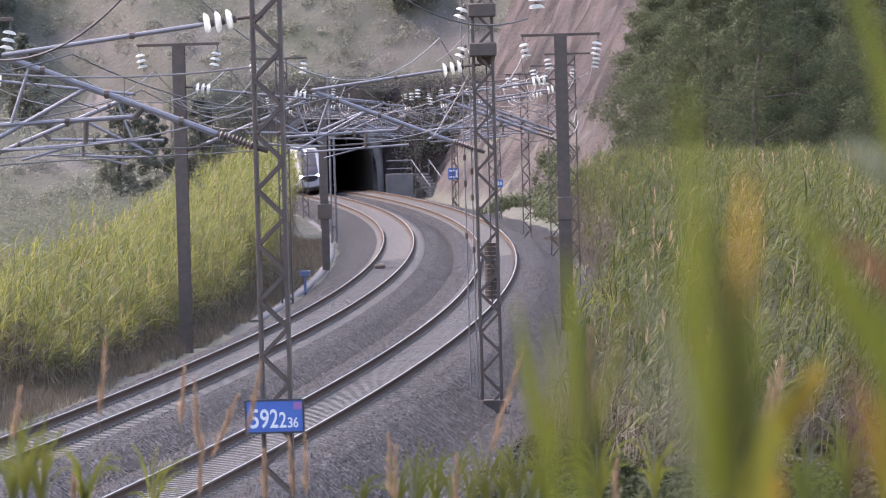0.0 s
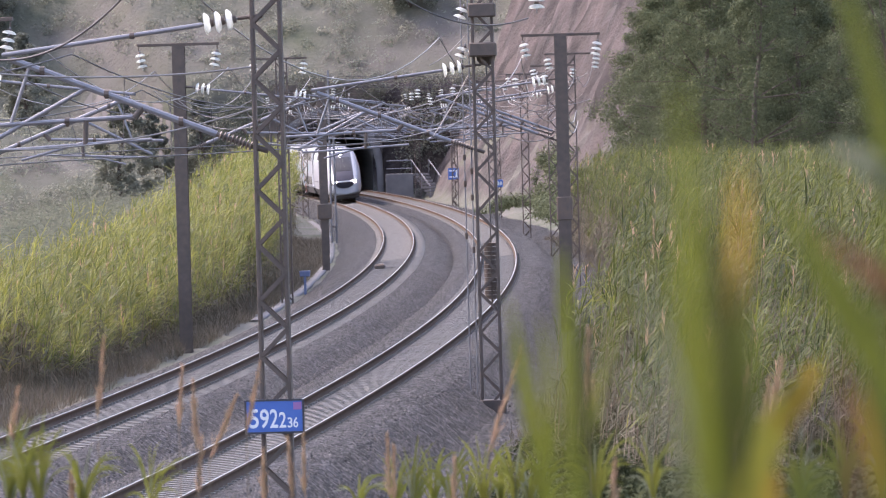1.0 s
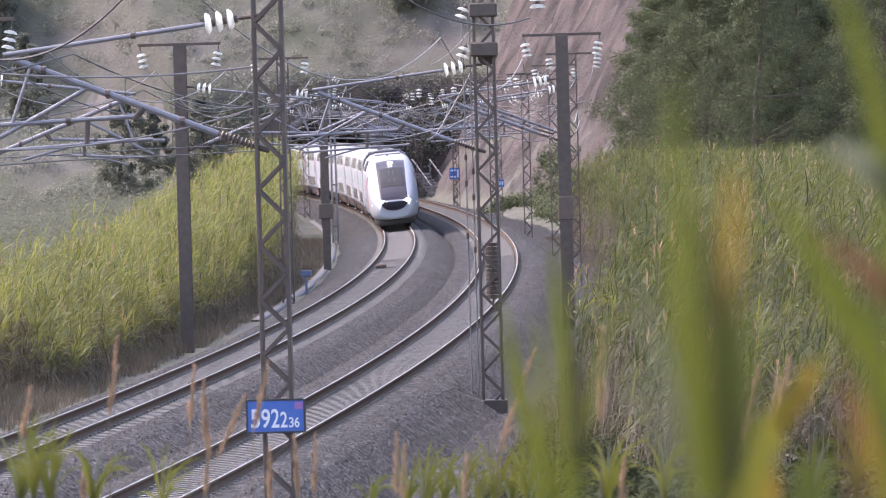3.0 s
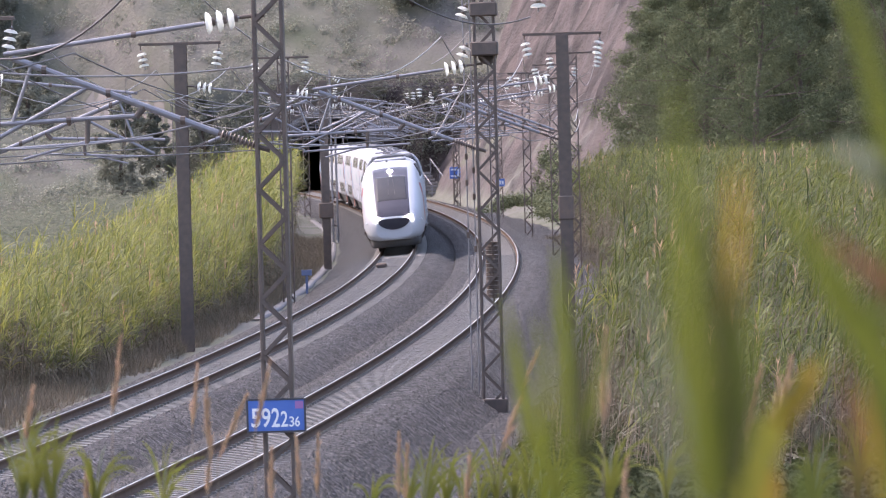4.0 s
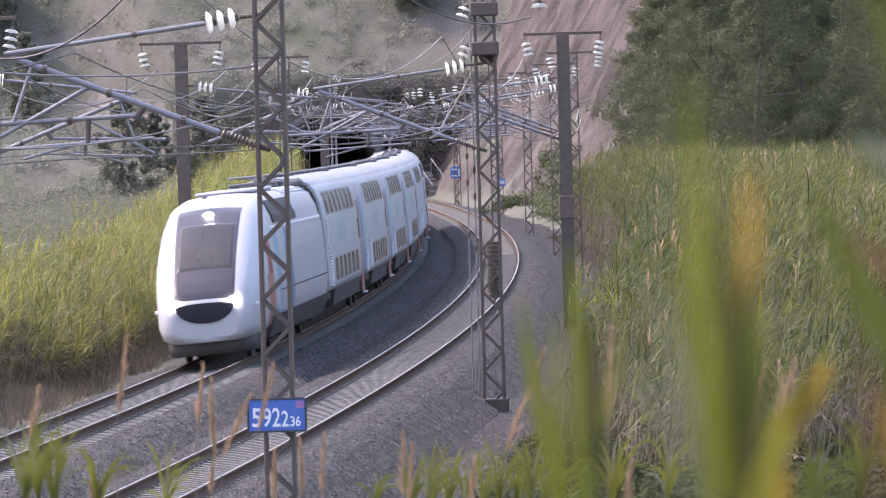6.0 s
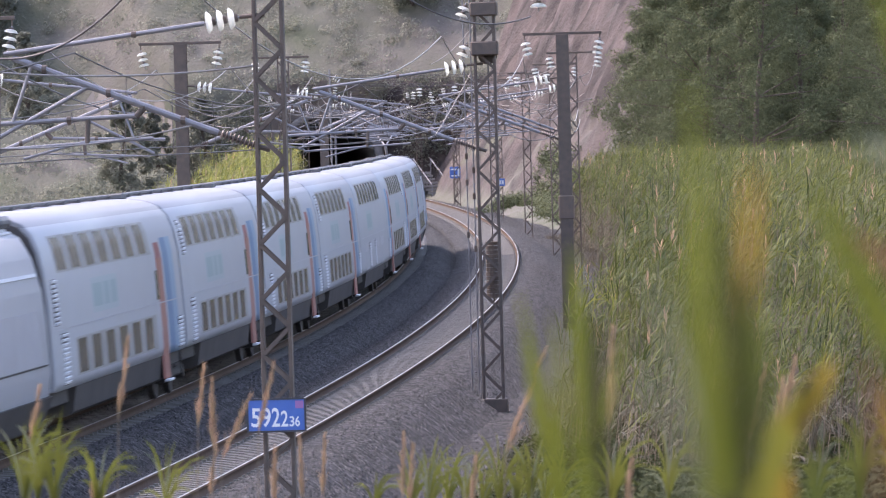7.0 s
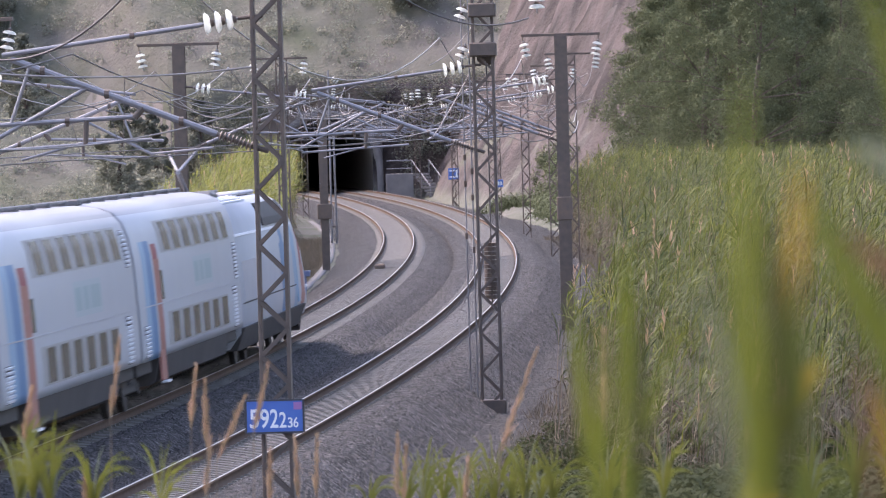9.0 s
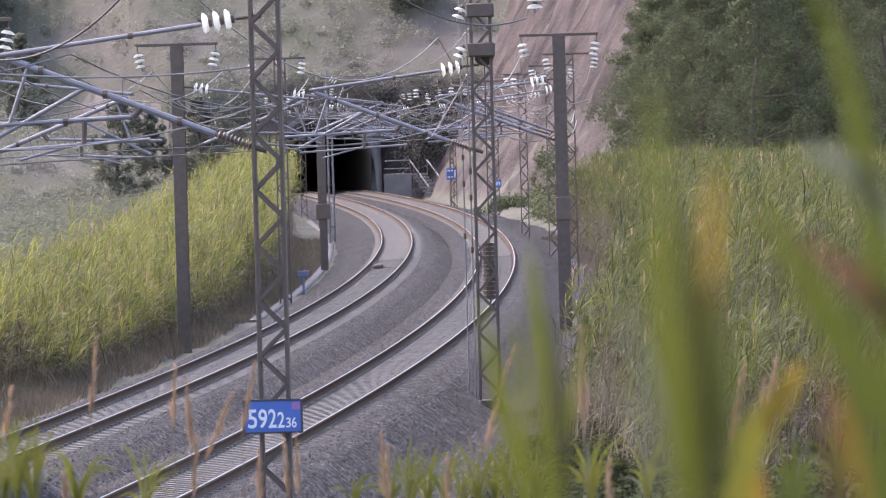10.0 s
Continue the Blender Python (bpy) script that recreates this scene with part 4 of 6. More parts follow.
def add_weights(mast, x, y, z0, z1, top, r=0.17):
    """Balance weights that keep the wire taut, with pulley and ropes."""
    n = int((z1 - z0) / 0.1)
    stack = part("weight_rod", tube_bm((x, y, z0 - 0.1), (x, y, z1 + 0.05), 0.02, n=6), M_WEIGHT, mast, "rod with a stack of rusty balance weights")
    for k in range(n):
        part("balance_weight", tube_bm((x, y, z0 + k * 0.1), (x, y, z0 + k * 0.1 + 0.085), r, n=14), M_WEIGHT, stack)
    part("weight_rope", tube_bm((x, y, z1), (x, y, top), 0.016, n=5), M_DARKWIRE, stack)
    part("pulley", tube_bm((x, y - 0.06, top), (x, y + 0.06, top), 0.22, n=16), M_STEEL, stack)


def build_masts():
    group = "overhead line masts"
    out = []
    # nearest, with the kilometre sign on it
    near = tagged(lattice_mast("lattice_mast", 9.5, 0.46, dz=0.0, pitch=0.41), STEEL_LABEL, "mast", group)
    near.matrix_basis = stand(87.0, RIGHT_U - 0.2, -1)
    # anchor mast with weights
    anchor = lattice_mast("lattice_mast", 10.4, 0.50, pitch=0.46, chord=0.12)
    tagged(anchor, "dark steel lattice anchor mast with balance weights and pulleys", "mast", group)
    add_weights(anchor, -0.05, -0.32, 1.75, 3.15, 7.3)
    for x in (0.34, 0.50):
        part("guide_rod", tube_bm((x, -0.3, -1.0), (x, -0.3, 10.2), 0.018, n=6), M_GALV, anchor)
        for z in (2.2, 3.4, 4.0):
            part("rod_clamp", box_bm((0.07, 0.07, 0.14), (x, -0.3, z + 2 * x), 0.01), M_STEEL, anchor)
    part("base_case", box_bm((0.62, 0.5, 0.34), (0, -0.1, -0.72), 0.02), M_STEEL, anchor, "dark steel case at the mast foot")
    for z in (7.45, 8.35):
        part("bracket_box", box_bm((0.62, 0.5, 0.32), (0, 0, z), 0.03), M_STEEL, anchor)
        discs(anchor, (0.40, -0.15, z + 0.15), (0.55, -0.15, z - 0.25), 2, 1.1)
    part("crossbar", box_bm((2.6, 0.12, 0.09), (-0.9, -0.1, 8.95), 0.01), M_STEEL, anchor)
    discs(anchor, (-1.25, -0.1, 8.9), (-1.25, -0.1, 8.25), 3, 1.35)
    anchor.matrix_basis = stand(134.0, RIGHT_U - 0.22, -1)
    post = tagged(solid_mast("steel_post", 8.45, 0.40), POST_LABEL, "mast", group)
    part("equipment_case", box_bm((0.5, 0.4, 0.75), (0, 0, 3.0), 0.03), M_WEIGHT, post)
    post.matrix_basis = stand(185.0, RIGHT_U + 0.05, -1)
    lattice = tagged(lattice_mast("lattice_mast", 8.4, 0.46), STEEL_LABEL, "mast", group)
    part("crossbar", box_bm((2.2, 0.1, 0.08), (-0.1, -0.1, 8.43), 0.01), M_STEEL, lattice)
    for x, s in ((-1.1, 1), (0.9, -1)):
        discs(lattice, (x, -0.1, 8.35), (x + 0.1 * s, -0.1, 7.75), 3, 1.15)
    lattice.matrix_basis = stand(234.0, RIGHT_U + 0.1, -1)
    for y in (283.0, 332.0, 381.0, 430.0, 478.0):
        copy_thing(lattice, stand(y, RIGHT_U, -1))
    lp = tagged(solid_mast("steel_post", 8.35, 0.38), POST_LABEL, "mast", group)
    lp.matrix_basis = stand(177.0, LEFT_U - 0.4, 1)
    copy_thing(lp, stand(131.0, LEFT_U - 0.85, 1))
    lp2 = tagged(solid_mast("steel_post", 7.9, 0.36, bar=0), "dark steel post with bracket and equipment case", "mast", group)
    part("equipment_case", box_bm((0.68, 0.4, 0.72), (0, -0.05, 1.8), 0.03), M_WEIGHT, lp2)
    lp2.matrix_basis = stand(274.4, LEFT_U, 1)
    copy_thing(lattice, stand(223.7, LEFT_U, 1))
    # slim pole of two pipes
    pole = tagged(empty("twin_pipe_pole"), "slim pole of two grey pipes with bracket", "mast", group)
    for s in (-0.12, 0.16):
        part("pipe", tube_bm((s, 0, -1.0), (s * 0.8, 0, 9.0 if s < 0 else 5.4), 0.06, n=10), M_GALV, pole)
    for z in (0.0, 2.4, 4.8):
        part("tie", box_bm((0.4, 0.08, 0.08), (0.02, 0, z), 0.01), M_STEEL, pole)
    part("footing", box_bm((0.7, 0.7, 0.4), (0, 0, -1.15), 0.03), M_CONCRETE, pole)
    discs(pole, (0.05, 0, 8.6), (0.5, 0, 8.25), 3, 1.1)
    add_cantilever(pole, -0.35)
    pole.matrix_basis = stand(336.7, LEFT_U, 1)
    for y in (385.0, 433.0, 481.0):
        copy_thing(lattice, stand(y, LEFT_U, 1))
    # thin lattice sign posts on the far right
    for y, u, h in ((440.0, APART + 3.45, 5.6), (400.0, APART + 4.4, 5.0)):
        ob = tagged(lattice_mast("lattice_sign_post", h, 0.34, cant=False, pitch=0.42, chord=0.08), "slim dark lattice post beside the cutting", "sign post", "sign posts")
        ob.matrix_basis = stand(y, u, -1)


build_masts()


def wire(name, points, r, mat, label, category="wire", group=""):
    return tagged(new(name, wire_mesh(name, points, r, mat)), label, category, group)


def sag(a, b, drop, n=12):
    a, b = Vector(a), Vector(b)
    return [a.lerp(b, k / n) - Vector((0, 0, drop * 4 * (k / n) * (1 - k / n))) for k in range(n + 1)]


def string_lines():
    rights = [-10.0, 38.0, 87.0, 134.0, 185.0, 234.0, 283.0, 332.0, 381.0, 430.0, 478.0, 524.0]
    lefts = [-10.0, 38.0, 84.0, 131.0, 177.0, 223.7, 274.4, 336.7, 385.0, 433.0, 481.0, 524.0]
    for ys, u in ((rights, APART), (lefts, 0.0)):
        contact, messenger, drops = [], [], bmesh.new()
        for k, (a, b) in enumerate(zip(ys, ys[1:])):
            sa, sb = (0.2 if k % 2 else -0.2), (-0.2 if k % 2 else 0.2)
            pa, pb = beside(a, u + sa, 5.40), beside(b, u + sb, 5.40)
            ma, mb = beside(a, u - 0.1, 6.72), beside(b, u - 0.1, 6.72)
            if a == 87.0 or b == 87.0:
                ma.z += 0.25 * (a == 87.0)
                mb.z += 0.25 * (b == 87.0)
            contact += sag(pa, pb, 0.03, 6)[:-1]
            messenger += sag(ma, mb, 0.65, 12)[:-1]
            for j in range(1, 8):
                f = j / 8
                c, m = pa.lerp(pb, f), ma.lerp(mb, f)
                m.z -= 0.65 * 4 * f * (1 - f)
                tube(drops, c, m, 0.006, n=4)
        wire("contact_wire", contact, 0.011, M_DARKWIRE, "grooved copper contact wire over the track", group="contact wires")
        wire("messenger_wire", messenger, 0.012, M_DARKWIRE, "sagging messenger wire above the contact wire", group="messenger wires")
        ob = part("dropper_wires", drops, M_DARKWIRE, None, "thin dropper wires between messenger and contact wire")
        tagged(ob, category="wire", kind="stuff")
    # feeders along the mast tops
    for ys, u, z in ((rights[2:], RIGHT_U - 1.2, 7.75), (lefts[3:], LEFT_U - 1.15, 7.6), (lefts[3:], LEFT_U + 1.1, 7.65)):
        pts = []
        for a, b in zip(ys, ys[1:]):
            pts += sag(beside(a, u, z), beside(b, u, z), 1.1, 12)[:-1]
        wire("feeder_wire", pts, 0.014, M_WIRE, "sagging bare feeder wire along the mast tops", group="feeder wires")
    # near jumpers that hang before the nearest mast
    spots = [((-6.9, 84.5, 6.75), (-2.7, 87.0, 6.72), 0.13, M_WIRE, 0.016), ((-7.0, 84.5, 5.62), (-2.7, 87.0, 6.12), 0.22, M_WIRE, 0.013),
             ((-6.75, 84.5, 6.97), (-4.3, 83.0, 7.85), 0.42, M_DARKWIRE, 0.018), ((-6.7, 84.5, 7.02), (-8.6, 177.0, 6.35), 0.35, M_DARKWIRE, 0.016),
             ((0.85, 134.0, 5.95), (-3.9, 132.0, 5.45), 0.3, M_WIRE, 0.013), ((0.8, 134.0, 8.0), (-0.2, 133.0, 7.12), 0.12, M_WIRE, 0.011),
             ((0.75, 134.0, 7.0), (-0.15, 133.0, 5.5), 0.05, M_WIRE, 0.011), ((2.1, 134.0, 8.15), (-1.1, 120.0, 8.7), 0.45, M_DARKWIRE, 0.018),
             ((0.8, 134.0, 6.6), (-3.2, 134.0, 6.0), 0.25, M_WIRE, 0.013)]
    for a, b, d, mat, r in spots:
        wire("jumper_cable", sag(a, b, d, 16), r, mat, "loosely hanging jumper cable between insulators", "cable", "jumper cables")
    for a, b, d in (((3.05, 184.0, 6.05), (3.95, 186.0, 6.22), 0.36), ((1.5, 183.0, 5.8), (3.95, 185.0, 5.5), 0.5), ((5.55, 233.0, 7.5), (6.25, 234.0, 8.35), 0.75),
                    ((4.1, 186.0, 6.0), (4.45, 190.0, 6.1), 0.35), ((4.1, 186.0, 5.6), (4.5, 190.0, 5.75), 0.3), ((4.9, 232.0, 6.9), (5.5, 234.0, 7.6), 0.2)):
        wire("jumper_cable", sag(a, b, d, 16), 0.013, M_WIRE, "loosely hanging jumper cable between insulators", "cable", "jumper cables")
    # loops between the brackets farther on
    rnd = random.Random(5)
    for ys, u0, s in ((rights[4:11], RIGHT_U, -1), (lefts[4:11], LEFT_U, 1)):
        for y in ys:
            for k in range(4):
                a = beside(y + rnd.uniform(-1, 1), u0 + s * rnd.uniform(-1.2, 0.6), rnd.uniform(6.4, 7.7))
                b = beside(y + rnd.uniform(-2, 2), u0 + s * rnd.uniform(1.2, 4.2), rnd.uniform(5.9, 7.1))
                wire("jumper_cable", sag(a, b, rnd.uniform(0.25, 0.7), 14), 0.012, M_WIRE, "loosely hanging jumper cable between insulators", "cable", "jumper cables")
    # insulator posts on the far gantry wires
    for k, (y, u, z) in enumerate(((300.0, 1.2, 7.35), (300.0, 3.0, 7.4), (301.0, 4.2, 7.5), (345.0, 1.5, 7.4), (345.0, 2.6, 7.1), (260.0, 6.9, 7.6), (262.0, 5.6, 7.5))):
        e = tagged(empty("hanging_insulator"), "hanging string of bright glass insulator discs", "insulator", "hanging insulators")
        discs(e, (0, 0, 0.3), (0, 0, -0.3), 3, 1.1)
        e.matrix_basis = Matrix.Translation(beside(y, u, z))
        wire("span_wire", sag(beside(y, -3.2, z + 0.45), beside(y, RIGHT_U, z + 0.35), 0.12, 10), 0.012, M_DARKWIRE, "thin span wire across both tracks", group="span wires")


string_lines()


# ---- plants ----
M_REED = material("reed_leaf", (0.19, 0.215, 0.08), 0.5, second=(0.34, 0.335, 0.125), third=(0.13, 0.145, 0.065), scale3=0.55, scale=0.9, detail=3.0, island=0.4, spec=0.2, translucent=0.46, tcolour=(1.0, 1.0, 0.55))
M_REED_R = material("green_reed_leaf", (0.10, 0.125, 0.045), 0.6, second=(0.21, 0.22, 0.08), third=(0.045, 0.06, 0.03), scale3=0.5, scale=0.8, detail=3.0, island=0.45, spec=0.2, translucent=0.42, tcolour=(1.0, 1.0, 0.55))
M_STALK = material("dry_reed_stalk", (0.15, 0.12, 0.085), 0.8, second=(0.21, 0.17, 0.125), scale=1.5, island=0.3, translucent=0.15)
M_PINE = material("pine_foliage", (0.085, 0.10, 0.054), 0.75, second=(0.13, 0.145, 0.08), scale=0.5, island=0.22, spec=0.1, translucent=0.3)
# Far foliage: distance haze is put into its pale grey-green colour.
M_HAZEPINE = material("haze_paled_foliage", (0.212, 0.226, 0.178), 0.85, second=(0.262, 0.265, 0.215), scale=0.1, island=0.08, spec=0.05, translucent=0.62)
M_BARK = material("pine_bark", (0.075, 0.056, 0.044), 0.9, second=(0.11, 0.085, 0.07), scale=3.0, bump=0.02, bump_scale=9.0)
M_SCRUB = material("grey_scrub_leaf", (0.135, 0.148, 0.108), 0.85, second=(0.185, 0.19, 0.145), scale=0.16, island=0.1, spec=0.05, translucent=0.55)
# Leaf green darkened in its colour for the shade within the undergrowth.
M_BRUSH = material("shade_dark_leaf", (0.040, 0.048, 0.024), 0.8, second=(0.065, 0.073, 0.034), scale=0.7, island=0.3, spec=0.05, translucent=0.25)
M_WITHER = material("withered_reed_leaf", (0.095, 0.082, 0.055), 0.8, second=(0.14, 0.122, 0.075), scale=0.8, island=0.35, translucent=0.15)
M_PLUME = material("dry_seed_plume", (0.36, 0.24, 0.15), 0.8, second=(0.45, 0.32, 0.21), scale=12.0, island=0.3, translucent=0.4)
M_DRY = material("dry_grass", (0.15, 0.125, 0.095), 0.8, second=(0.10, 0.085, 0.055), scale=1.0, island=0.3, translucent=0.3)
RNG = np.random.default_rng(7)


def blades(base, azimuth, rise, length, width, droop, segs=2):
    """Vertices and quads of many arched leaf blades."""
    n = len(base)
    d = np.stack([np.cos(azimuth), np.sin(azimuth), np.zeros(n)], 1)
    side = np.stack([-np.sin(azimuth), np.cos(azimuth), np.zeros(n)], 1)
    tilt = RNG.uniform(-0.7, 0.7, n)
    side = side * np.cos(tilt)[:, None] + np.array([0, 0, 1.0]) * np.sin(tilt)[:, None]
    rows = []
    for k in range(segs + 1):
        t = k / segs
        p = base + d * (length * t * np.cos(rise))[:, None]
        p[:, 2] += length * (t * np.sin(rise) - droop * t * t)
        w = width * (0.75, 1.0, 0.12)[k] if segs == 2 else width * (1 - 0.85 * t)
        rows += [p - side * (w / 2)[:, None], p + side * (w / 2)[:, None]]
    v = np.stack(rows, 1)
    m = 2 * (segs + 1)
    f = []
    for k in range(segs):
        f.append(np.stack([np.arange(n) * m + 2 * k + q for q in (0, 1, 3, 2)], 1))
    return v.reshape(-1, 3), np.concatenate(f)


def reed_bank(name, label, places, heights, leaf_mat, leaves=10, leaf_len=0.62, leaf_w=0.045, plumes=0.06):
    """Dense stand of giant reed: stalks with arched leaves up their height."""
    n = len(places)
    lean_a, lean = RNG.uniform(0, 2 * math.pi, n), RNG.uniform(0.0, 0.13, n)
    top = places.copy()
    top[:, 0] += np.cos(lean_a) * lean * heights + 0.09 * heights
    top[:, 1] += np.sin(lean_a) * lean * heights
    top[:, 2] += heights
    a = RNG.uniform(0, math.pi, n)
    o = np.stack([np.cos(a), np.sin(a), np.zeros(n)], 1) * 0.013
    sv = np.stack([places - o, places + o, top + o * 0.4, top - o * 0.4], 1).reshape(-1, 3)
    sf = np.arange(n * 4).reshape(-1, 4)
    bank = tagged(empty(name), label, "reeds", kind="stuff")
    attach("stalks", mesh_of("stalks", sv, sf, M_STALK), None, bank)
    t = 1 - RNG.random((n, leaves)) ** 1.5 * np.clip(1.1 / heights, 0.2, 0.6)[:, None]
    base = places[:, None] + (top - places)[:, None] * t[..., None]
    k = n * leaves
    base = base.reshape(-1, 3)
    rise = RNG.uniform(0.55, 1.4, k)
    ln = leaf_len * RNG.uniform(0.6, 1.3, k)
    wind = np.where(RNG.random(k) < 0.7, RNG.normal(0.0, 0.8, k), RNG.uniform(0, 2 * math.pi, k))
    v, f = blades(base, wind, rise, ln, leaf_w * RNG.uniform(0.6, 1.2, k), RNG.uniform(0.1, 0.6, k))
    attach("leaves", mesh_of("leaves", v, f, leaf_mat), None, bank)
    # withered leaves low on the stalks; their dark colour also stands for shade
    j = n * 13
    low = np.repeat(places, 13, 0) + np.repeat(top - places, 13, 0) * RNG.uniform(0.02, 0.72, j)[:, None]
    v, f = blades(low, RNG.uniform(0, 2 * math.pi, j), RNG.uniform(-0.6, 0.9, j), leaf_len * RNG.uniform(0.5, 1.0, j), leaf_w * RNG.uniform(0.5, 1.0, j), RNG.uniform(0.3, 0.9, j))
    attach("withered_leaves", mesh_of("withered_leaves", v, f, M_WITHER), None, bank)
    # plumes on some
    pick = RNG.random(n) < plumes
    c = top[pick]
    m = len(c)
    if m:
        q = np.repeat(c, 14, 0)
        q[:, 2] += RNG.uniform(-0.1, 0.28, len(q))
        v, f = blades(q, RNG.uniform(0, 2 * math.pi, len(q)), RNG.uniform(0.9, 1.45, len(q)), RNG.uniform(0.12, 0.26, len(q)), np.full(len(q), 0.022), RNG.uniform(0, 0.2, len(q)))
        attach("plumes", mesh_of("plumes", v, f, M_PLUME), None, bank)
    return bank


def spread_places(y0, y1, u0, u1, per, clump=1.0):
    n = int((y1 - y0) * (u1 - u0) * per)
    y = RNG.uniform(y0, y1, n)
    u = u0 + (u1 - u0) * RNG.random(n) ** 1.25 if u1 > 0 else u1 - (u1 - u0) * RNG.random(n) ** 1.25
    x, dx = centre(y)
    k = np.sqrt(1 + dx * dx)
    px, py = x + u / k, y - u * dx / k
    return np.stack([px, py, ground_z(px, py) - 0.05], 1), u


def plant_reeds():
    p, u = spread_places(132, 450, -8.8, -4.7, 7.0)
    edge = 0.45 * np.sin(p[:, 1] * 0.45) + 0.35 * np.sin(p[:, 1] * 1.3 + 1) + 0.25 * np.sin(p[:, 1] * 3.1)
    keep = u < -4.9 + edge * 0.6 - 1.3 * (p[:, 1] < 150) - 1.25 * smooth(232, 292, p[:, 1])
    p, u = p[keep], u[keep]
    h = 3.15 + 1.6 * smooth(150, 260, p[:, 1]) - 0.5 * smooth(0, 1.5, u + 6.2) + 0.4 * np.sin(p[:, 1] * 0.5 + p[:, 0]) + 0.35 * np.sin(p[:, 1] * 1.7) + RNG.normal(0, 0.38, len(p)) - 1.6 * np.clip(np.sin(p[:, 1] * 2.3 + p[:, 0] * 3.1), 0.6, 1) + 0.9
    h -= np.interp(p[:, 1], [130, 150, 205, 250, 300, 350], [0.9, 1.0, 1.2, 0.95, 0.5, 0.4])
    h = np.maximum(h, 1.1)
    h = np.where(p[:, 1] > 330, h * (1 - 0.1 * smooth(330, 440, p[:, 1])), h)
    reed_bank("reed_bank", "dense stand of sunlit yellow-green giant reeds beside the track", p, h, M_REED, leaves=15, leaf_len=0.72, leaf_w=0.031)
    p, u = spread_places(100, 330, 9.3, 21.0, 4.6)
    edge = 0.5 * np.sin(p[:, 1] * 0.4 + 2) + 0.3 * np.sin(p[:, 1] * 1.1) + 0.2 * np.sin(p[:, 1] * 2.7)
    keep = (u > 9.7 + edge * 0.7 + 2.2 * (1 - smooth(100, 124, p[:, 1]))) & (p[:, 0] < 0.079 * p[:, 1] + 2)
    p, u = p[keep], u[keep]
    h = 3.9 + 0.7 * smooth(120, 220, p[:, 1]) - 1.3 * (1 - smooth(0, 1.8, u - 9.6)) + 0.75 * np.sin(p[:, 1] * 0.31 + p[:, 0] * 1.3) + 0.35 * np.sin(p[:, 1] * 1.9 + p[:, 0]) + RNG.normal(0, 0.4, len(p)) - 1.8 * np.clip(np.sin(p[:, 1] * 1.3 + p[:, 0] * 2.1), 0.5, 1) + 0.9
    h = np.minimum(h, 3.7 - 0.5 * (1 - smooth(110, 170, p[:, 1])) - p[:, 2] - 0.1 + RNG.normal(0, 0.33, len(p)) + 0.25 * np.sin(p[:, 1] * 0.9 + p[:, 0] * 1.7))
    h = np.maximum(h, 1.2) * (1 - 0.45 * (1 - smooth(96, 125, p[:, 1])))
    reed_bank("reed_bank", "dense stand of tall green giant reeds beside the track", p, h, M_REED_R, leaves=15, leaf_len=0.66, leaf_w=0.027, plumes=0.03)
    # low dry grass along the feet of the banks
    for y0, y1, u0, u1, n, lab in ((134, 340, -6.6, -3.75, 6500, "dry brown grass along the foot of the reeds"), (100, 330, 8.4, 10.2, 2600, "dry brown grass along the ballast edge")):
        y, u = RNG.uniform(y0, y1, n), RNG.uniform(u0, u1, n)
        x = centre(y)[0] + u
        b = np.repeat(np.stack([x, y, ground_z(x, y) - 0.02], 1), 9, 0)
        b[:, :2] += RNG.normal(0, 0.06, (len(b), 2))
        v, f = blades(b, RNG.uniform(0, 2 * math.pi, len(b)), RNG.uniform(0.7, 1.4, len(b)), RNG.uniform(0.2, 0.65, len(b)) * (1.2 if u0 < 0 else 1.0), np.full(len(b), 0.012), RNG.uniform(0, 0.4, len(b)))
        tagged(new("dry_grass", mesh_of("dry_grass", v, f, M_DRY)), lab, "grass", kind="stuff")


plant_reeds()


def leaf_cloud(centres, radius, count, size, flat=0.75, lift=0.35):
    """Many small leaf cards round each clump centre."""
    n = len(centres) * count
    c = np.repeat(centres, count, 0)
    r = np.repeat(np.broadcast_to(radius, len(centres)), count)
    d = RNG.normal(0, 1, (n, 3))
    d /= np.linalg.norm(d, axis=1)[:, None]
    p = c + d * (r * RNG.random(n) ** 0.3)[:, None] * np.array([1, 1, flat])
    out = d + RNG.normal(0, 0.35, (n, 3)) + np.array([0, 0, lift])
    out /= np.linalg.norm(out, axis=1)[:, None]
    a = np.cross(out, RNG.normal(0, 1, (n, 3)))
    a /= np.linalg.norm(a, axis=1)[:, None]
    b = np.cross(out, a)
    s = size * RNG.uniform(0.5, 1.2, n)[:, None]
    v = np.stack([p - a * s, p - b * s * 0.45, p + a * s, p + b * s * 0.45], 1).reshape(-1, 3)
    return v, np.arange(n * 4).reshape(-1, 4)


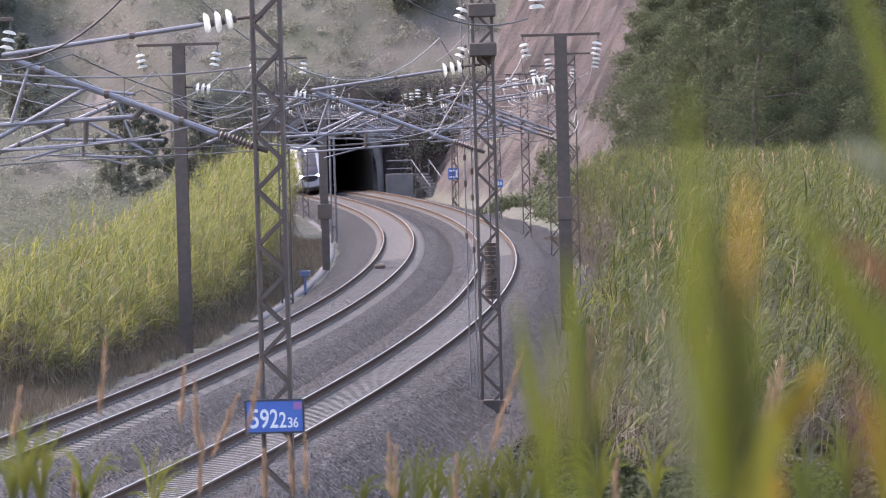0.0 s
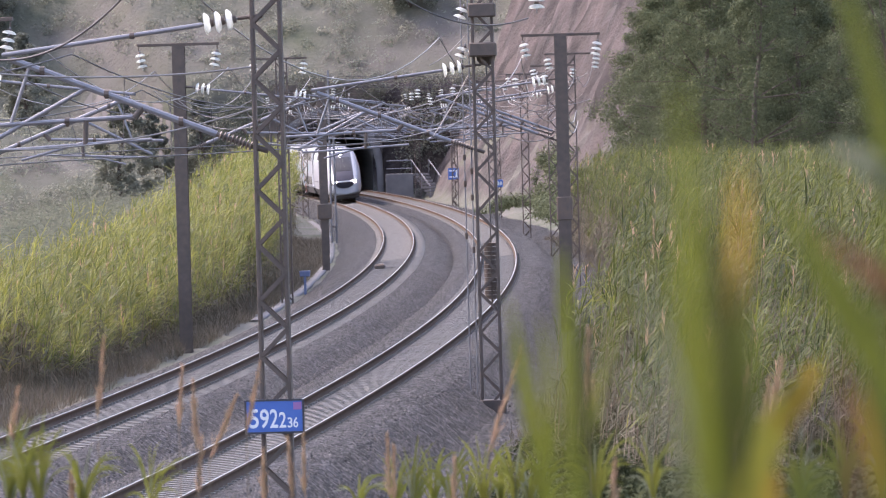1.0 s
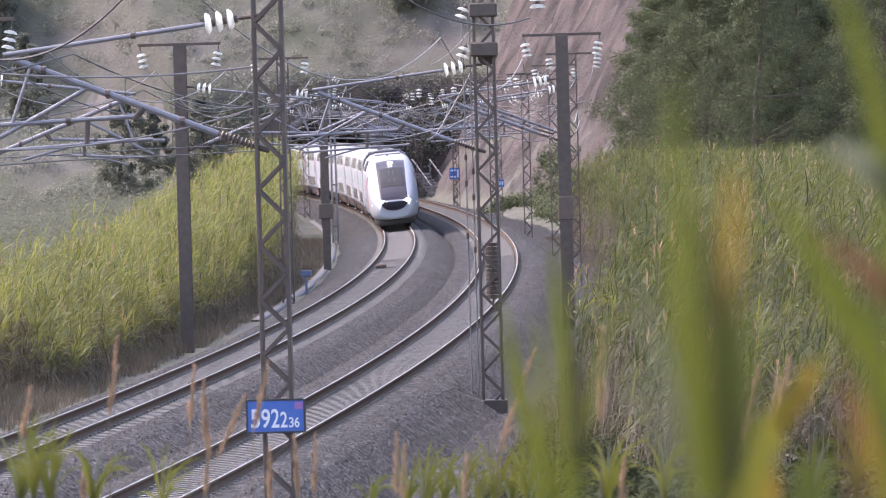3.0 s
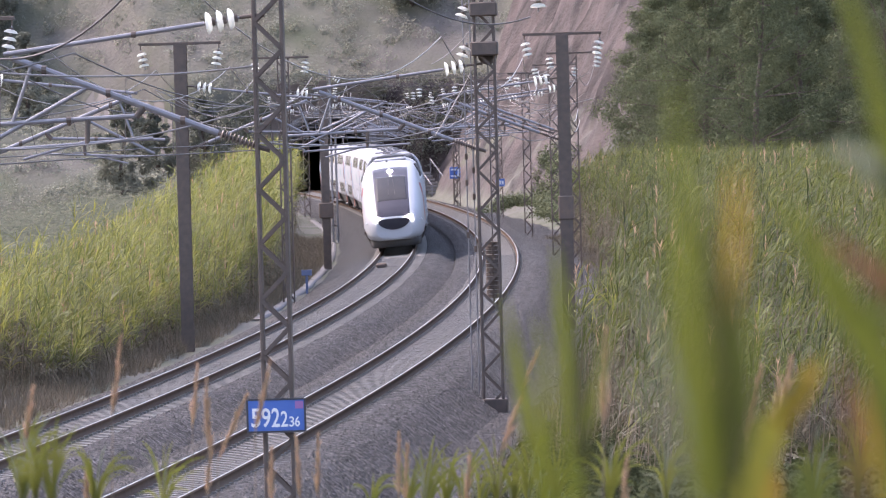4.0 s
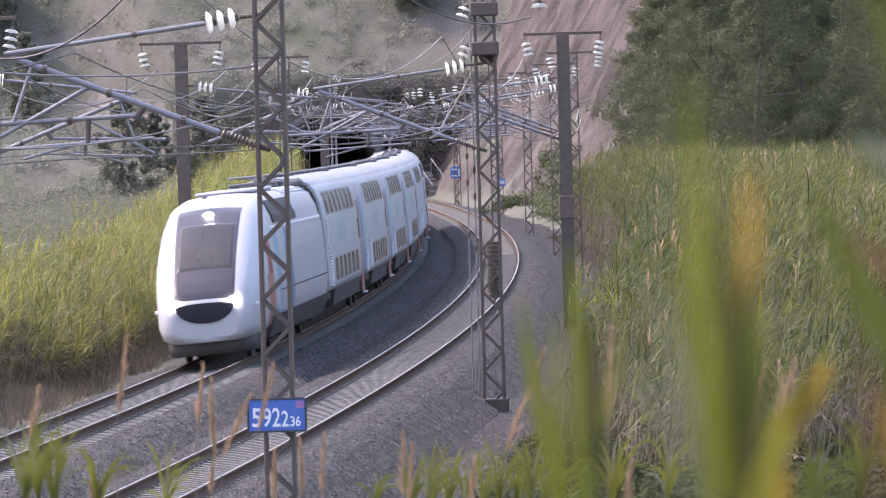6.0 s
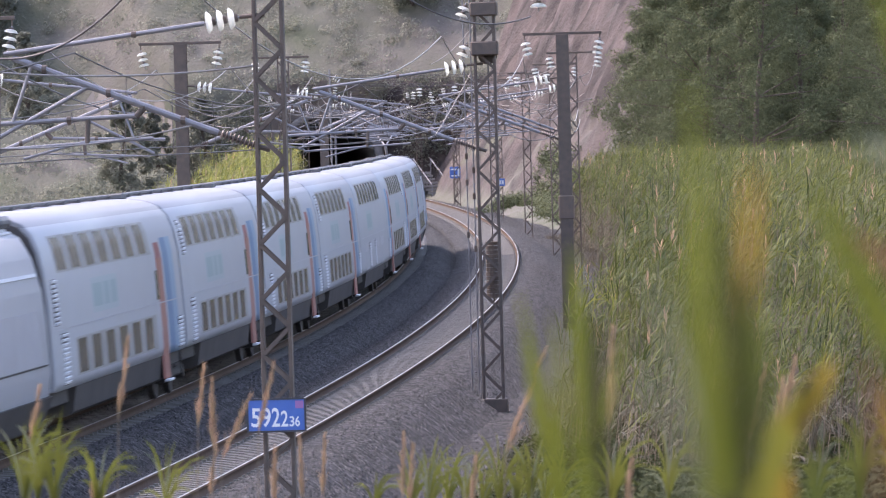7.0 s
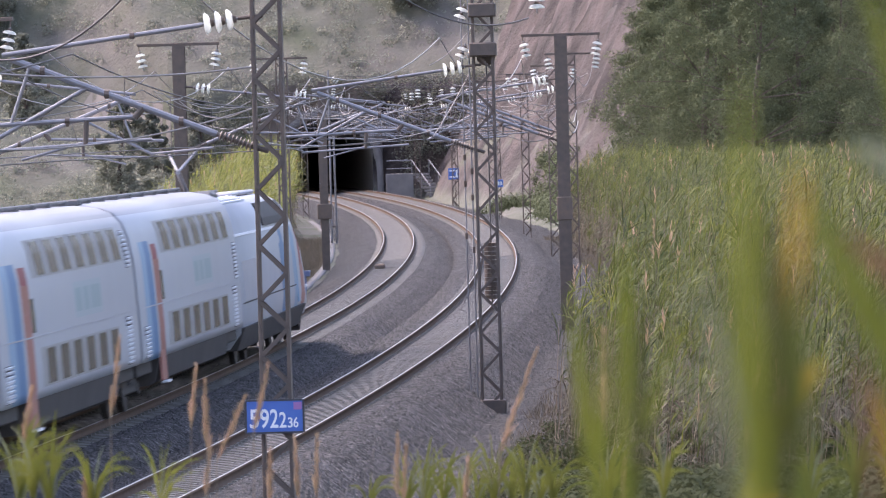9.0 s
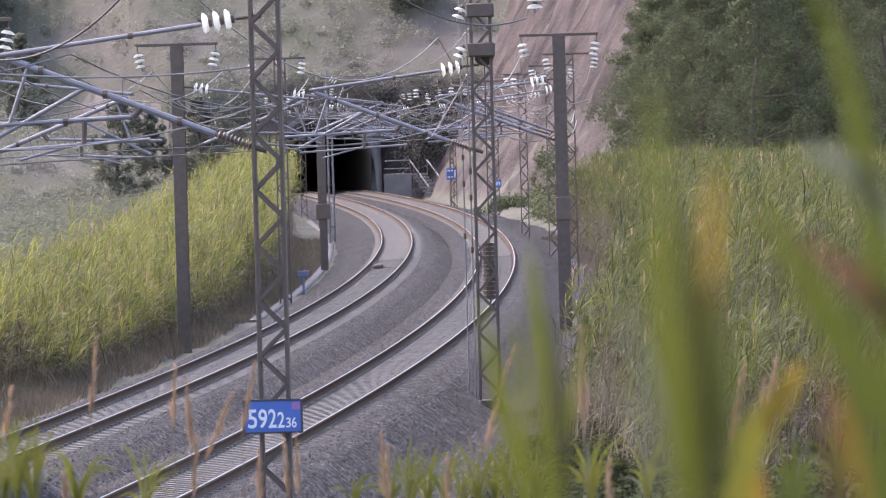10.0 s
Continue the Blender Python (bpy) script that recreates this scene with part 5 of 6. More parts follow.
def build_tree(name, height, spread, mat, label, clumps=46, count=170, size=0.13, low=0.18, lift=0.35):
    """Tapered trunk, limbs and a ragged crown."""
    tree = tagged(empty(name), label, "tree", "hillside trees")
    bm = bmesh.new()
    pts = [Vector((0.25 * math.sin(k * 0.9), 0.2 * math.cos(k * 1.3) - 0.2, height * k / 6)) for k in range(7)]
    for k in range(6):
        r = 0.24 * (1 - k / 6.6)
        tube(bm, pts[k], pts[k + 1], r, 0.24 * (1 - (k + 1) / 6.6), n=8)
    cs, rs = [], []
    for k in range(clumps):
        t = low + (1 - low) * ((k + 0.5) / clumps) ** 0.9
        full_reach = spread * min(1.0, 1.9 * (1 - t) ** 0.75) * (0.72 + 0.28 * min(1.0, (t - low) * 5))
        a = k * 2.4 + RNG.uniform(-0.5, 0.5)
        reach = full_reach * (0.5 + 0.35 * math.sin(3 * a + 5 * t) ** 2 + RNG.uniform(-0.25, 0.2))
        c = Vector((reach * math.cos(a), reach * math.sin(a), height * t + RNG.uniform(-0.3, 0.3) - 0.12 * reach))
        cs.append(c)
        rs.append(RNG.uniform(0.2, 0.34) * (0.55 + 0.6 * (1 - t)) * spread)
        if k % 4 == 0 and t < 0.9:
            s = pts[min(6, int(t * 6))]
            tube(bm, s, c, 0.06, 0.02, n=5)
    part("trunk", bm, M_BARK, tree)
    v, f = leaf_cloud(np.array([tuple(c) for c in cs]), np.array(rs), count, size, lift=lift)
    attach("crown", mesh_of("crown", v, f, mat), None, tree)
    return tree


def set_trees():
    lab = "dark green pine tree with ragged crown on the hillside"
    kinds = [build_tree("pine_tree", 15.0, 4.2, M_PINE, lab, 110, 300, 0.085, 0.04), build_tree("pine_tree", 13.0, 3.6, M_PINE, lab, 95, 300, 0.085, 0.03),
             build_tree("pine_tree", 17.0, 4.6, M_PINE, lab, 125, 300, 0.085, 0.05)]
    spots = [(13.6, 352), (12.6, 328), (14.4, 312), (14.2, 376), (28.5, 345), (15.6, 335), (16.5, 300), (19.5, 315), (22.5, 296), (16.2, 365), (18.5, 350), (23.0, 340), (26.5, 322), (20.0, 385), (25.5, 375), (16.0, 372), (29.0, 360), (17.5, 330), (24.0, 310), (21.5, 330), (16.0, 312), (17.0, 356), (19.8, 340), (22.6, 362), (26.0, 345), (29.5, 335), (17.0, 385), (23.5, 395), (18.2, 372), (15.4, 322), (15.8, 348), (21.0, 398), (26.5, 392), (28.5, 380), (24.6, 352), (19.2, 328), (22.0, 318), (27.6, 334)]
    for k, (x, y) in enumerate(spots):
        s = 0.86 + 0.26 * ((k * 7) % 11) / 10
        m = Matrix.Translation((x, y, float(ground_z(x, y)) - 0.2)) @ Matrix.Rotation(k * 1.7, 4, "Z") @ Matrix.Scale(s, 4)
        if k < 3:
            kinds[k].matrix_basis = m
        else:
            copy_thing(kinds[k % 3], m)
    lab = "haze-paled grey-green hillside tree with soft ragged crown"
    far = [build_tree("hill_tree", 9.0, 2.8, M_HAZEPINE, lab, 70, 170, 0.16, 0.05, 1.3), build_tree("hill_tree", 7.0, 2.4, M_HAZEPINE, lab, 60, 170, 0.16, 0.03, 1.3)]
    rnd = random.Random(3)
    n = 0
    for k in range(12):
        x, y = rnd.uniform(-42, -14), rnd.uniform(425, 560)
        if centre(y)[0] - 9 < x:
            continue
        m = Matrix.Translation((x, y, float(ground_z(x, y)) - 0.3)) @ Matrix.Rotation(rnd.uniform(0, 6), 4, "Z")
        if n < 2:
            far[n].matrix_basis = m
        else:
            copy_thing(far[n % 2], m)
        n += 1
    for k in range(26):
        x, y = rnd.uniform(-30, 16), rnd.uniform(530, 590)
        copy_thing(far[k % 2], Matrix.Translation((x, y, float(ground_z(x, y)) - 0.3)) @ Matrix.Rotation(rnd.uniform(0, 6), 4, "Z"))
    # scrub over the hill
    n = 8000
    x, y = RNG.uniform(-60, 26, n), RNG.uniform(415, 640, n)
    u = x - centre(y)[0]
    ok = ((u < -12) | (y > PORTAL_Y + 0.5)) & ~((u > 9) & (u < 30) & (y < PORTAL_Y + 6) & (RNG.random(n) < 0.97))
    t = np.clip((y - 520.2) / 9.9, -0.2, 1.2)
    ok &= ~((np.hypot(x - hill_path(t)[0], y - hill_path(t)[1]) < 1.7) | ((np.abs(x - hill_path(t)[0]) < 2.2) & (y < 520) & (y > 508)))
    x, y = x[ok], y[ok]
    c = np.stack([x, y, ground_z(x, y) + 0.35], 1)
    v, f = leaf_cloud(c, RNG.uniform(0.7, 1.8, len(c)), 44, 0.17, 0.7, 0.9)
    tagged(new("hill_scrub", mesh_of("hill_scrub", v, f, M_HAZEPINE)), "haze-paled grey-green scrub covering the hill over the tunnel", "scrub", kind="stuff")
    # scrub in the dip behind the reeds
    n = 3200
    y = RNG.uniform(240, 455, n)
    x = centre(y)[0] - RNG.uniform(12.5, 46, n)
    c = np.stack([x, y, ground_z(x, y) + RNG.uniform(0.2, 1.3, n)], 1)
    v, f = leaf_cloud(c, RNG.uniform(0.8, 1.7, n), 60, 0.15, 0.85, 1.3)
    tagged(new("dip_scrub", mesh_of("dip_scrub", v, f, M_SCRUB)), "grey-green scrub in the dip behind the reeds", "scrub", kind="stuff")
    # creepers over the headwall and the wing walls
    n = 520
    u, z = RNG.uniform(-8, 16, n), RNG.uniform(-0.4, 10.2, n)
    mid = APART / 2
    ok = ((np.abs(u - mid) > 6.3) | (z > 7.6)) & ~((u > 7.0) & (z < 3.4) & (RNG.random(n) < 0.7))
    u, z = u[ok], z[ok]
    x, dx = centre(PORTAL_Y - 2.8)
    c = np.stack([x + u, PORTAL_Y - 2.8 - u * dx, z], 1)
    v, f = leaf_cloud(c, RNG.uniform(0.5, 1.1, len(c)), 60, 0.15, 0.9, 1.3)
    tagged(new("wall_creeper", mesh_of("wall_creeper", v, f, M_HAZEPINE)), "haze-paled grey-green creepers hanging over the tunnel headwall", "creeper", kind="stuff")
    # bushes at the cutting's foot and the right bank
    n = 900
    y = RNG.uniform(330, 500, n)
    u = RNG.uniform(10.5, 15.5, n)
    ok = ((y < 392) & (u > 11.0)) | ((y < 432) & (u > 12.4))
    x, y = centre(y[ok])[0] + u[ok], y[ok]
    x, y = np.concatenate([x, RNG.normal(5.0, 0.9, 26)]), np.concatenate([y, RNG.normal(428, 2.0, 26)])
    c = np.stack([x, y, ground_z(x, y) + 0.3], 1)
    v, f = leaf_cloud(c, RNG.uniform(0.45, 1.0, len(c)), 130, 0.12, 0.9)
    tagged(new("bank_bushes", mesh_of("bank_bushes", v, f, M_PINE)), "dark green bushes at the foot of the cutting", "bush", kind="stuff")


set_trees()


# ---- line-side things ----
M_SIGN = material("blue_sign_enamel", (0.06, 0.14, 0.46), 0.4, second=(0.075, 0.17, 0.50), scale=6.0)
M_SIGNEDGE = material("dark_sign_frame", (0.05, 0.05, 0.06), 0.5)
M_WHITE = material("white_lettering", (0.8, 0.82, 0.85), 0.5)
M_PINKMARK = material("faded_pink_mark", (0.35, 0.16, 0.38), 0.5)
M_BOXBLUE = material("blue_grey_case_paint", (0.12, 0.16, 0.30), 0.5, second=(0.16, 0.19, 0.30), scale=5.0)


def text_mesh(words, size):
    cu = bpy.data.curves.new("lettering", "FONT")
    cu.body, cu.size, cu.extrude, cu.align_x, cu.align_y = words, size, 0.002, "LEFT", "BOTTOM_BASELINE"
    cu.offset = 0.006
    ob = bpy.data.objects.new("lettering", cu)
    scene.collection.objects.link(ob)
    me = bpy.data.meshes.new_from_object(ob.evaluated_get(bpy.context.evaluated_depsgraph_get()))
    bpy.data.objects.remove(ob)
    bpy.data.curves.remove(cu)
    me.materials.clear()
    return me


def build_km_sign():
    sign = tagged(empty("kilometre_sign"), "blue enamel kilometre sign with white numbers on a mast", "sign")
    part("plate", box_bm((0.84, 0.02, 0.46), (0, 0, 0), 0.006), M_SIGN, sign)
    bm = bmesh.new()
    for x in (-0.425, 0.425):
        box(bm, (0.03, 0.035, 0.49), Matrix.Translation((x, 0.0, 0)))
    for z in (-0.24, 0.24):
        box(bm, (0.82, 0.035, 0.03), Matrix.Translation((0, 0.0, z)))
    part("frame", bm, M_SIGNEDGE, sign)
    for digit, x0, x1, high in (("5", -0.37, -0.235, 0.28), ("9", -0.215, -0.085, 0.28), ("2", -0.07, 0.05, 0.28), ("2", 0.065, 0.17, 0.235), ("3", 0.19, 0.262, 0.15), ("6", 0.274, 0.346, 0.15)):
        me = text_mesh(digit, 0.4)
        co = np.array([v.co[:] for v in me.vertices])
        lo, hi = co.min(0), co.max(0)
        ob = attach("numeral", me, M_WHITE, sign, "white numeral")
        fit_m = Matrix.Diagonal(((x1 - x0) / (hi[0] - lo[0]), high / (hi[1] - lo[1]), 1, 1)) @ Matrix.Translation((-lo[0], -lo[1], 0))
        me.transform(fit_m)
        ob.matrix_basis = Matrix.Translation((x0, -0.016, -0.17)) @ Matrix.Rotation(math.pi / 2, 4, "X")
    part("mark", box_bm((0.12, 0.008, 0.11), (0.34, -0.012, 0.15), 0.0), M_PINKMARK, sign)
    part("bracket", box_bm((0.7, 0.05, 0.05), (0, 0.04, 0.1), 0.005), M_STEEL, sign)
    p = beside(87.0, RIGHT_U)
    sign.matrix_basis = pose(p.x - 0.23, p.y - 0.20, 1.55, 0, 0.0, 0)
    return sign


build_km_sign()


def far_sign(x, y, z, w, h, light, label):
    s = tagged(empty("line_side_sign"), label, "sign", "line-side signs")
    part("plate", box_bm((w, 0.03, h), (0, 0, 0), 0.01), M_SIGN, s)
    if light:
        part("border", box_bm((w * 0.8, 0.01, h * 0.12), (0, -0.02, h * 0.28)), M_WHITE, s)
        part("border", box_bm((w * 0.8, 0.01, h * 0.12), (0, -0.02, -h * 0.28)), M_WHITE, s)
        part("border", box_bm((w * 0.14, 0.01, h * 0.5), (w * 0.3, -0.02, 0)), M_WHITE, s)
    else:
        for k in range(3):
            part("marking_bar", box_bm((w * 0.2, 0.01, h * 0.5), (w * (k - 1) * 0.28, -0.02, 0)), M_WHITE, s)
    s.matrix_basis = pose(x, y, z)
    return s


p = beside(440.0, APART + 3.45)
far_sign(p.x, p.y - 0.2, 1.95, 0.8, 0.85, True, "small blue and white square sign on a lattice post")
p = beside(400.0, APART + 4.4)
far_sign(p.x, p.y - 0.2, 1.55, 0.6, 0.5, False, "small blue sign with pale markings on a post")


def build_small():
    # point heater case on a short post
    c = tagged(empty("line_side_case"), "small blue-grey equipment case on a short post", "case")
    part("post", box_bm((0.1, 0.1, 0.75), (0, 0, -0.62), 0.01), M_BOXBLUE, c)
    part("case", box_bm((0.42, 0.3, 0.2), (0, 0, -0.16), 0.02), M_BOXBLUE, c)
    part("lid", box_bm((0.46, 0.34, 0.04), (0, 0, -0.05), 0.01), M_BOXBLUE, c)
    c.matrix_basis = Matrix.Translation(beside(236.7, -3.2))
    # balise with its cable on the left track
    b = tagged(empty("track_detector"), "rusty brown detector box with pale cable between the rails", "track equipment")
    part("case", box_bm((0.45, 0.5, 0.22), (-0.3, 0, -0.1), 0.06), M_WEIGHT, b)
    part("cable_duct", box_bm((1.3, 0.12, 0.05), (0.05, -0.15, -0.17), 0.015), M_CONCRETE, b)
    b.matrix_basis = rail_pose(242.0)
    # concrete cable trough at the foot of the left bank
    tr = sweep("cable_trough", [(-0.18, -1.1), (0.18, -1.1), (0.18, -0.93), (-0.18, -0.93)], np.arange(205.0, 420.0, 3.0), -3.55, M_CONCRETE, caps=True)
    tagged(new("cable_trough", tr), "pale concrete cable trough along the ballast", "cable trough", kind="structure")
    # handrails and steps by the portal
    h = tagged(empty("access_stairs"), "grey steel handrails and concrete steps beside the tunnel portal", "stairs")
    for s in (0.0, 1.5):
        part("handrail", tube_bm((s, 0, 2.6), (s + 1.6, -3.0, 0.3), 0.05, n=6), M_GALV, h)
        for k in range(3):
            t = k / 2
            part("rail_post", tube_bm((s + 1.6 * t, -3.0 * t, 1.5 - 2.3 * t - 0.3), (s + 1.6 * t, -3.0 * t, 2.6 - 2.3 * t), 0.04, n=6), M_GALV, h)
    for k in range(9):
        t = k / 8
        part("step", box_bm((1.4, 0.36, 0.2), (0.75 + 1.6 * t, -3.0 * t, 1.35 - 2.3 * t), 0.01), M_CONCRETE, h)
    part("landing_rail", tube_bm((-2.2, 0, 2.6), (0, 0, 2.6), 0.05, n=6), M_GALV, h)
    part("landing_rail", tube_bm((-2.2, 0, 1.9), (0, 0, 1.9), 0.04, n=6), M_GALV, h)
    part("landing", box_bm((2.4, 1.2, 2.6), (-1.1, 0.3, 0.15), 0.02), M_CONCRETE, h)
    q = beside(512.0, APART + 4.8)
    h.matrix_basis = Matrix.Translation((q.x, q.y, 0.0))
    w = tagged(new("culvert_wall", None), "pale concrete culvert wall beside the cutting", "wall")
    part("wall_block", box_bm((2.6, 0.5, 0.8), (0, 0, 0.0), 0.03), M_CONCRETE, w)
    part("coping", box_bm((2.8, 0.6, 0.12), (0, 0, 0.46), 0.02), M_CONCRETE, w)
    w.matrix_basis = pose(5.2, 442, -0.65)


build_small()

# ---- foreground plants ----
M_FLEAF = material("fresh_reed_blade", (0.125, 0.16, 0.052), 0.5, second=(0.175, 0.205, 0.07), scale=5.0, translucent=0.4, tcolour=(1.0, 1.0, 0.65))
# Bright and dark copies of the blade: sunlight and shade painted into their colours.
M_FBRIGHT = material("sun_painted_blade", (0.155, 0.19, 0.046), 0.5, second=(0.21, 0.235, 0.056), scale=4.0, translucent=0.45, tcolour=(1.0, 1.0, 0.6))
M_TUFT = material("young_reed_blade", (0.17, 0.20, 0.065), 0.45, second=(0.27, 0.275, 0.10), scale=4.0, spec=0.25, translucent=0.5, tcolour=(1.0, 1.0, 0.6))
M_FDARK = material("shade_painted_blade", (0.075, 0.09, 0.045), 0.5, second=(0.10, 0.115, 0.055), scale=5.0, translucent=0.3, tcolour=(1.0, 1.0, 0.6))
M_FLIME = material("turning_reed_blade", (0.27, 0.28, 0.05), 0.5, second=(0.36, 0.31, 0.055), scale=4.0, translucent=0.45)
M_FYELLOW = material("yellowing_reed_blade", (0.36, 0.31, 0.05), 0.5, second=(0.46, 0.23, 0.05), scale=4.0, translucent=0.5)
M_FBROWN = material("withered_reed_blade", (0.30, 0.16, 0.09), 0.7, second=(0.22, 0.13, 0.08), scale=6.0, translucent=0.3)
M_FPALE = material("pale_dry_blade", (0.22, 0.25, 0.17), 0.6, second=(0.30, 0.32, 0.24), scale=5.0, translucent=0.3)


def sight(a, b, d):
    """A place d metres ahead: a and b are thousandths of that distance to the right of the eye and above it."""
    return Vector((a * d / 1000, d, 5.806 + b * d / 1000))


def curve3(points, n=12):
    out = []
    p = [Vector(q) for q in points]
    a, b, c = p
    for k in range(n + 1):
        t = k / n
        out.append(a * (1 - t) ** 2 + (2 * b - (a + c) / 2) * 2 * t * (1 - t) + c * t ** 2)
    return out


def blade_bm(points, width, fold=0.25, n=14):
    """One long folded leaf blade through three places."""
    bm = bmesh.new()
    line = curve3(points, n)
    rows = []
    for k, q in enumerate(line):
        t = k / n
        d = (line[min(k + 1, n)] - line[max(k - 1, 0)]).normalized()
        side = d.cross(Vector((0, -1, 0))).normalized()
        w = width * (0.55 + 0.6 * math.sin(math.pi * min(1, t * 1.15) * 0.6)) * (1 - t ** 3) ** 0.8 + 0.001
        back = Vector((0, fold * w * 0.5, 0))
        rows.append([bm.verts.new(q - side * w / 2), bm.verts.new(q + back), bm.verts.new(q + side * w / 2)])
    for p, q in zip(rows, rows[1:]):
        for k in range(2):
            bm.faces.new((p[k], p[k + 1], q[k + 1], q[k])).smooth = True
    bmesh.ops.solidify(bm, geom=bm.faces[:], thickness=0.0008)
    return bm


SWAYING = []
GUSTS = (0.0, 1.0, 2.5, 4.5, 5.5, 7.5, 9.0, 10.0)


def near_reed(root, d, leaves, sway, label):
    """A reed close to the camera that bends in the wind."""
    x = root[0] * d / 1000
    base = Vector((x, d, float(ground_z(x, d)) - 0.02))
    reed = tagged(empty("foreground_reed"), label, "reed", "foreground reeds")
    top = sight(root[0], root[1], d) - base
    part("stalk", tube_bm((0, 0, 0), top, 0.011, 0.007, n=8), M_STALK, reed)
    for a, b, c, w, mat, off in leaves:
        pts = [sight(*q, d + off) - base for q in (a, b, c)]
        part("leaf", blade_bm(pts, w), mat, reed)
    reed.matrix_basis = Matrix.Translation(base)
    SWAYING.append((reed, base, [s / 10351 * d / max(0.8, top.z) for s in sway]))


MAIN_SWAY = (0, -8, -20, -12, 0, 10, 75, -45)
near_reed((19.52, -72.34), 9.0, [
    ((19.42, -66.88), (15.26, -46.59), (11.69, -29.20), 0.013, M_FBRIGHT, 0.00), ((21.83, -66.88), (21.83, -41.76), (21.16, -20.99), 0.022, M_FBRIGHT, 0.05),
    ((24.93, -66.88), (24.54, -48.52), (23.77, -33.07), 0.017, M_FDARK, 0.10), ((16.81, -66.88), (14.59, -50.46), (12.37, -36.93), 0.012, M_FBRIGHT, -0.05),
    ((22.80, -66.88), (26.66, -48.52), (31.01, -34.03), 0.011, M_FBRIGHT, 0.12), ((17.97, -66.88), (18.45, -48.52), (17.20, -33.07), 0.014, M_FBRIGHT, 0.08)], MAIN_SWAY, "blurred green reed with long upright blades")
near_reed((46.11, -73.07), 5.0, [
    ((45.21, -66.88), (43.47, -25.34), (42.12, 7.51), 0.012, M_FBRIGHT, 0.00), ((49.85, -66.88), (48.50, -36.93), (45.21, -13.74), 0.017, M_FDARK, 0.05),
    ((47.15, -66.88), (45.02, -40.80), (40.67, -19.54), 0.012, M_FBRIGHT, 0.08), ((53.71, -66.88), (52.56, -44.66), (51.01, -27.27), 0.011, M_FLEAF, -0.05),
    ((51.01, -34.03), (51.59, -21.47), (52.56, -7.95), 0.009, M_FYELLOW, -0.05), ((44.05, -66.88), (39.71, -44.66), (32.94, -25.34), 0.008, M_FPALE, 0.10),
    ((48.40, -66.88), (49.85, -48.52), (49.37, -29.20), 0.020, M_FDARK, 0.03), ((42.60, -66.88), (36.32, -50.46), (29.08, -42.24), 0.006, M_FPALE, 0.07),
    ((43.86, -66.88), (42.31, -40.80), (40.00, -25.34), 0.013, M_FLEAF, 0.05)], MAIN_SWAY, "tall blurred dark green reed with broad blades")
near_reed((52.83, -75.19), 8.0, [
    ((49.39, -77.04), (54.54, -57.80), (62.79, -45.44), 0.040, M_FLIME, 0.0), ((57.25, -54.00), (61.28, -47.82), (64.61, -42.39), 0.026, M_FYELLOW, 0.0), ((53.26, -77.14), (55.31, -65.57), (53.34, -55.83), 0.030, M_FYELLOW, 0.05),
    ((56.16, -77.22), (60.28, -67.64), (61.50, -57.99), 0.026, M_FLEAF, 0.0)], (0, -6, -10, -6, 2, 14, -5, -28), "reed with a yellow-green blade turning orange at its tip")
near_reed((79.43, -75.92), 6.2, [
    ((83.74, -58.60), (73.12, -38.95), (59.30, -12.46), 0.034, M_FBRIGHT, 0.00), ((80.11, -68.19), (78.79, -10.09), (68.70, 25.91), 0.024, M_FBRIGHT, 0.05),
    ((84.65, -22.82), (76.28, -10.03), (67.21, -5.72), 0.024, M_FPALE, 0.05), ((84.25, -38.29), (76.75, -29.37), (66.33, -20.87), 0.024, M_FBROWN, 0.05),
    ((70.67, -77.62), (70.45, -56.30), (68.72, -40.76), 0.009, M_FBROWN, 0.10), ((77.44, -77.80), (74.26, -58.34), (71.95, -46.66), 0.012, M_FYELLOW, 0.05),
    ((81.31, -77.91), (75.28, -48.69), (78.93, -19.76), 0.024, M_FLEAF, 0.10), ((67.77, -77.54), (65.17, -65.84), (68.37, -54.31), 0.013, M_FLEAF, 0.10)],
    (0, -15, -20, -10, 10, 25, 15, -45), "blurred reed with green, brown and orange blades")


def plume_bm(a, b, seed):
    """Feathery seed head from a up to b."""
    rng = np.random.default_rng(seed)
    a, b = np.array(a), np.array(b)
    n = 150
    t = rng.random(n)
    base = a + (b - a) * t[:, None]
    ax = (b - a) / np.linalg.norm(b - a)
    d = ax * 0.95 + rng.normal(0, 0.16, (n, 3))
    ln = (0.11 - 0.07 * t) * rng.uniform(0.7, 1.2, n)
    s = np.cross(d, rng.normal(0, 1, (n, 3)))
    s /= np.linalg.norm(s, axis=1)[:, None]
    w = 0.0055
    v = np.stack([base - s * w, base + s * w, base + d * ln[:, None] + s * w * 0.3, base + d * ln[:, None] - s * w * 0.3], 1).reshape(-1, 3)
    return mesh_of("seed_head", v, np.arange(n * 4).reshape(-1, 4), M_PLUME)


def plume(tip, low, d, sway, seed):
    x = low[0] * d / 1000
    base = Vector((x, d, float(ground_z(x, d)) - 0.02))
    ob = tagged(empty("reed_plume"), "dry brown feathery reed plume on a thin stalk", "reed plume", "foreground plumes")
    a, b = sight(*low, d) - base, sight(*tip, d) - base
    part("stalk", tube_bm((0, 0, 0), a, 0.005, 0.004, n=6), M_STALK, ob)
    part("stalk_tip", tube_bm(a, b, 0.004, 0.002, n=5), M_STALK, ob)
    attach("seed_head", plume_bm(a, b, seed), None, ob)
    ob.matrix_basis = Matrix.Translation(base)
    SWAYING.append((ob, base, [s / 10351 * d / max(0.8, b.z) for s in sway]))


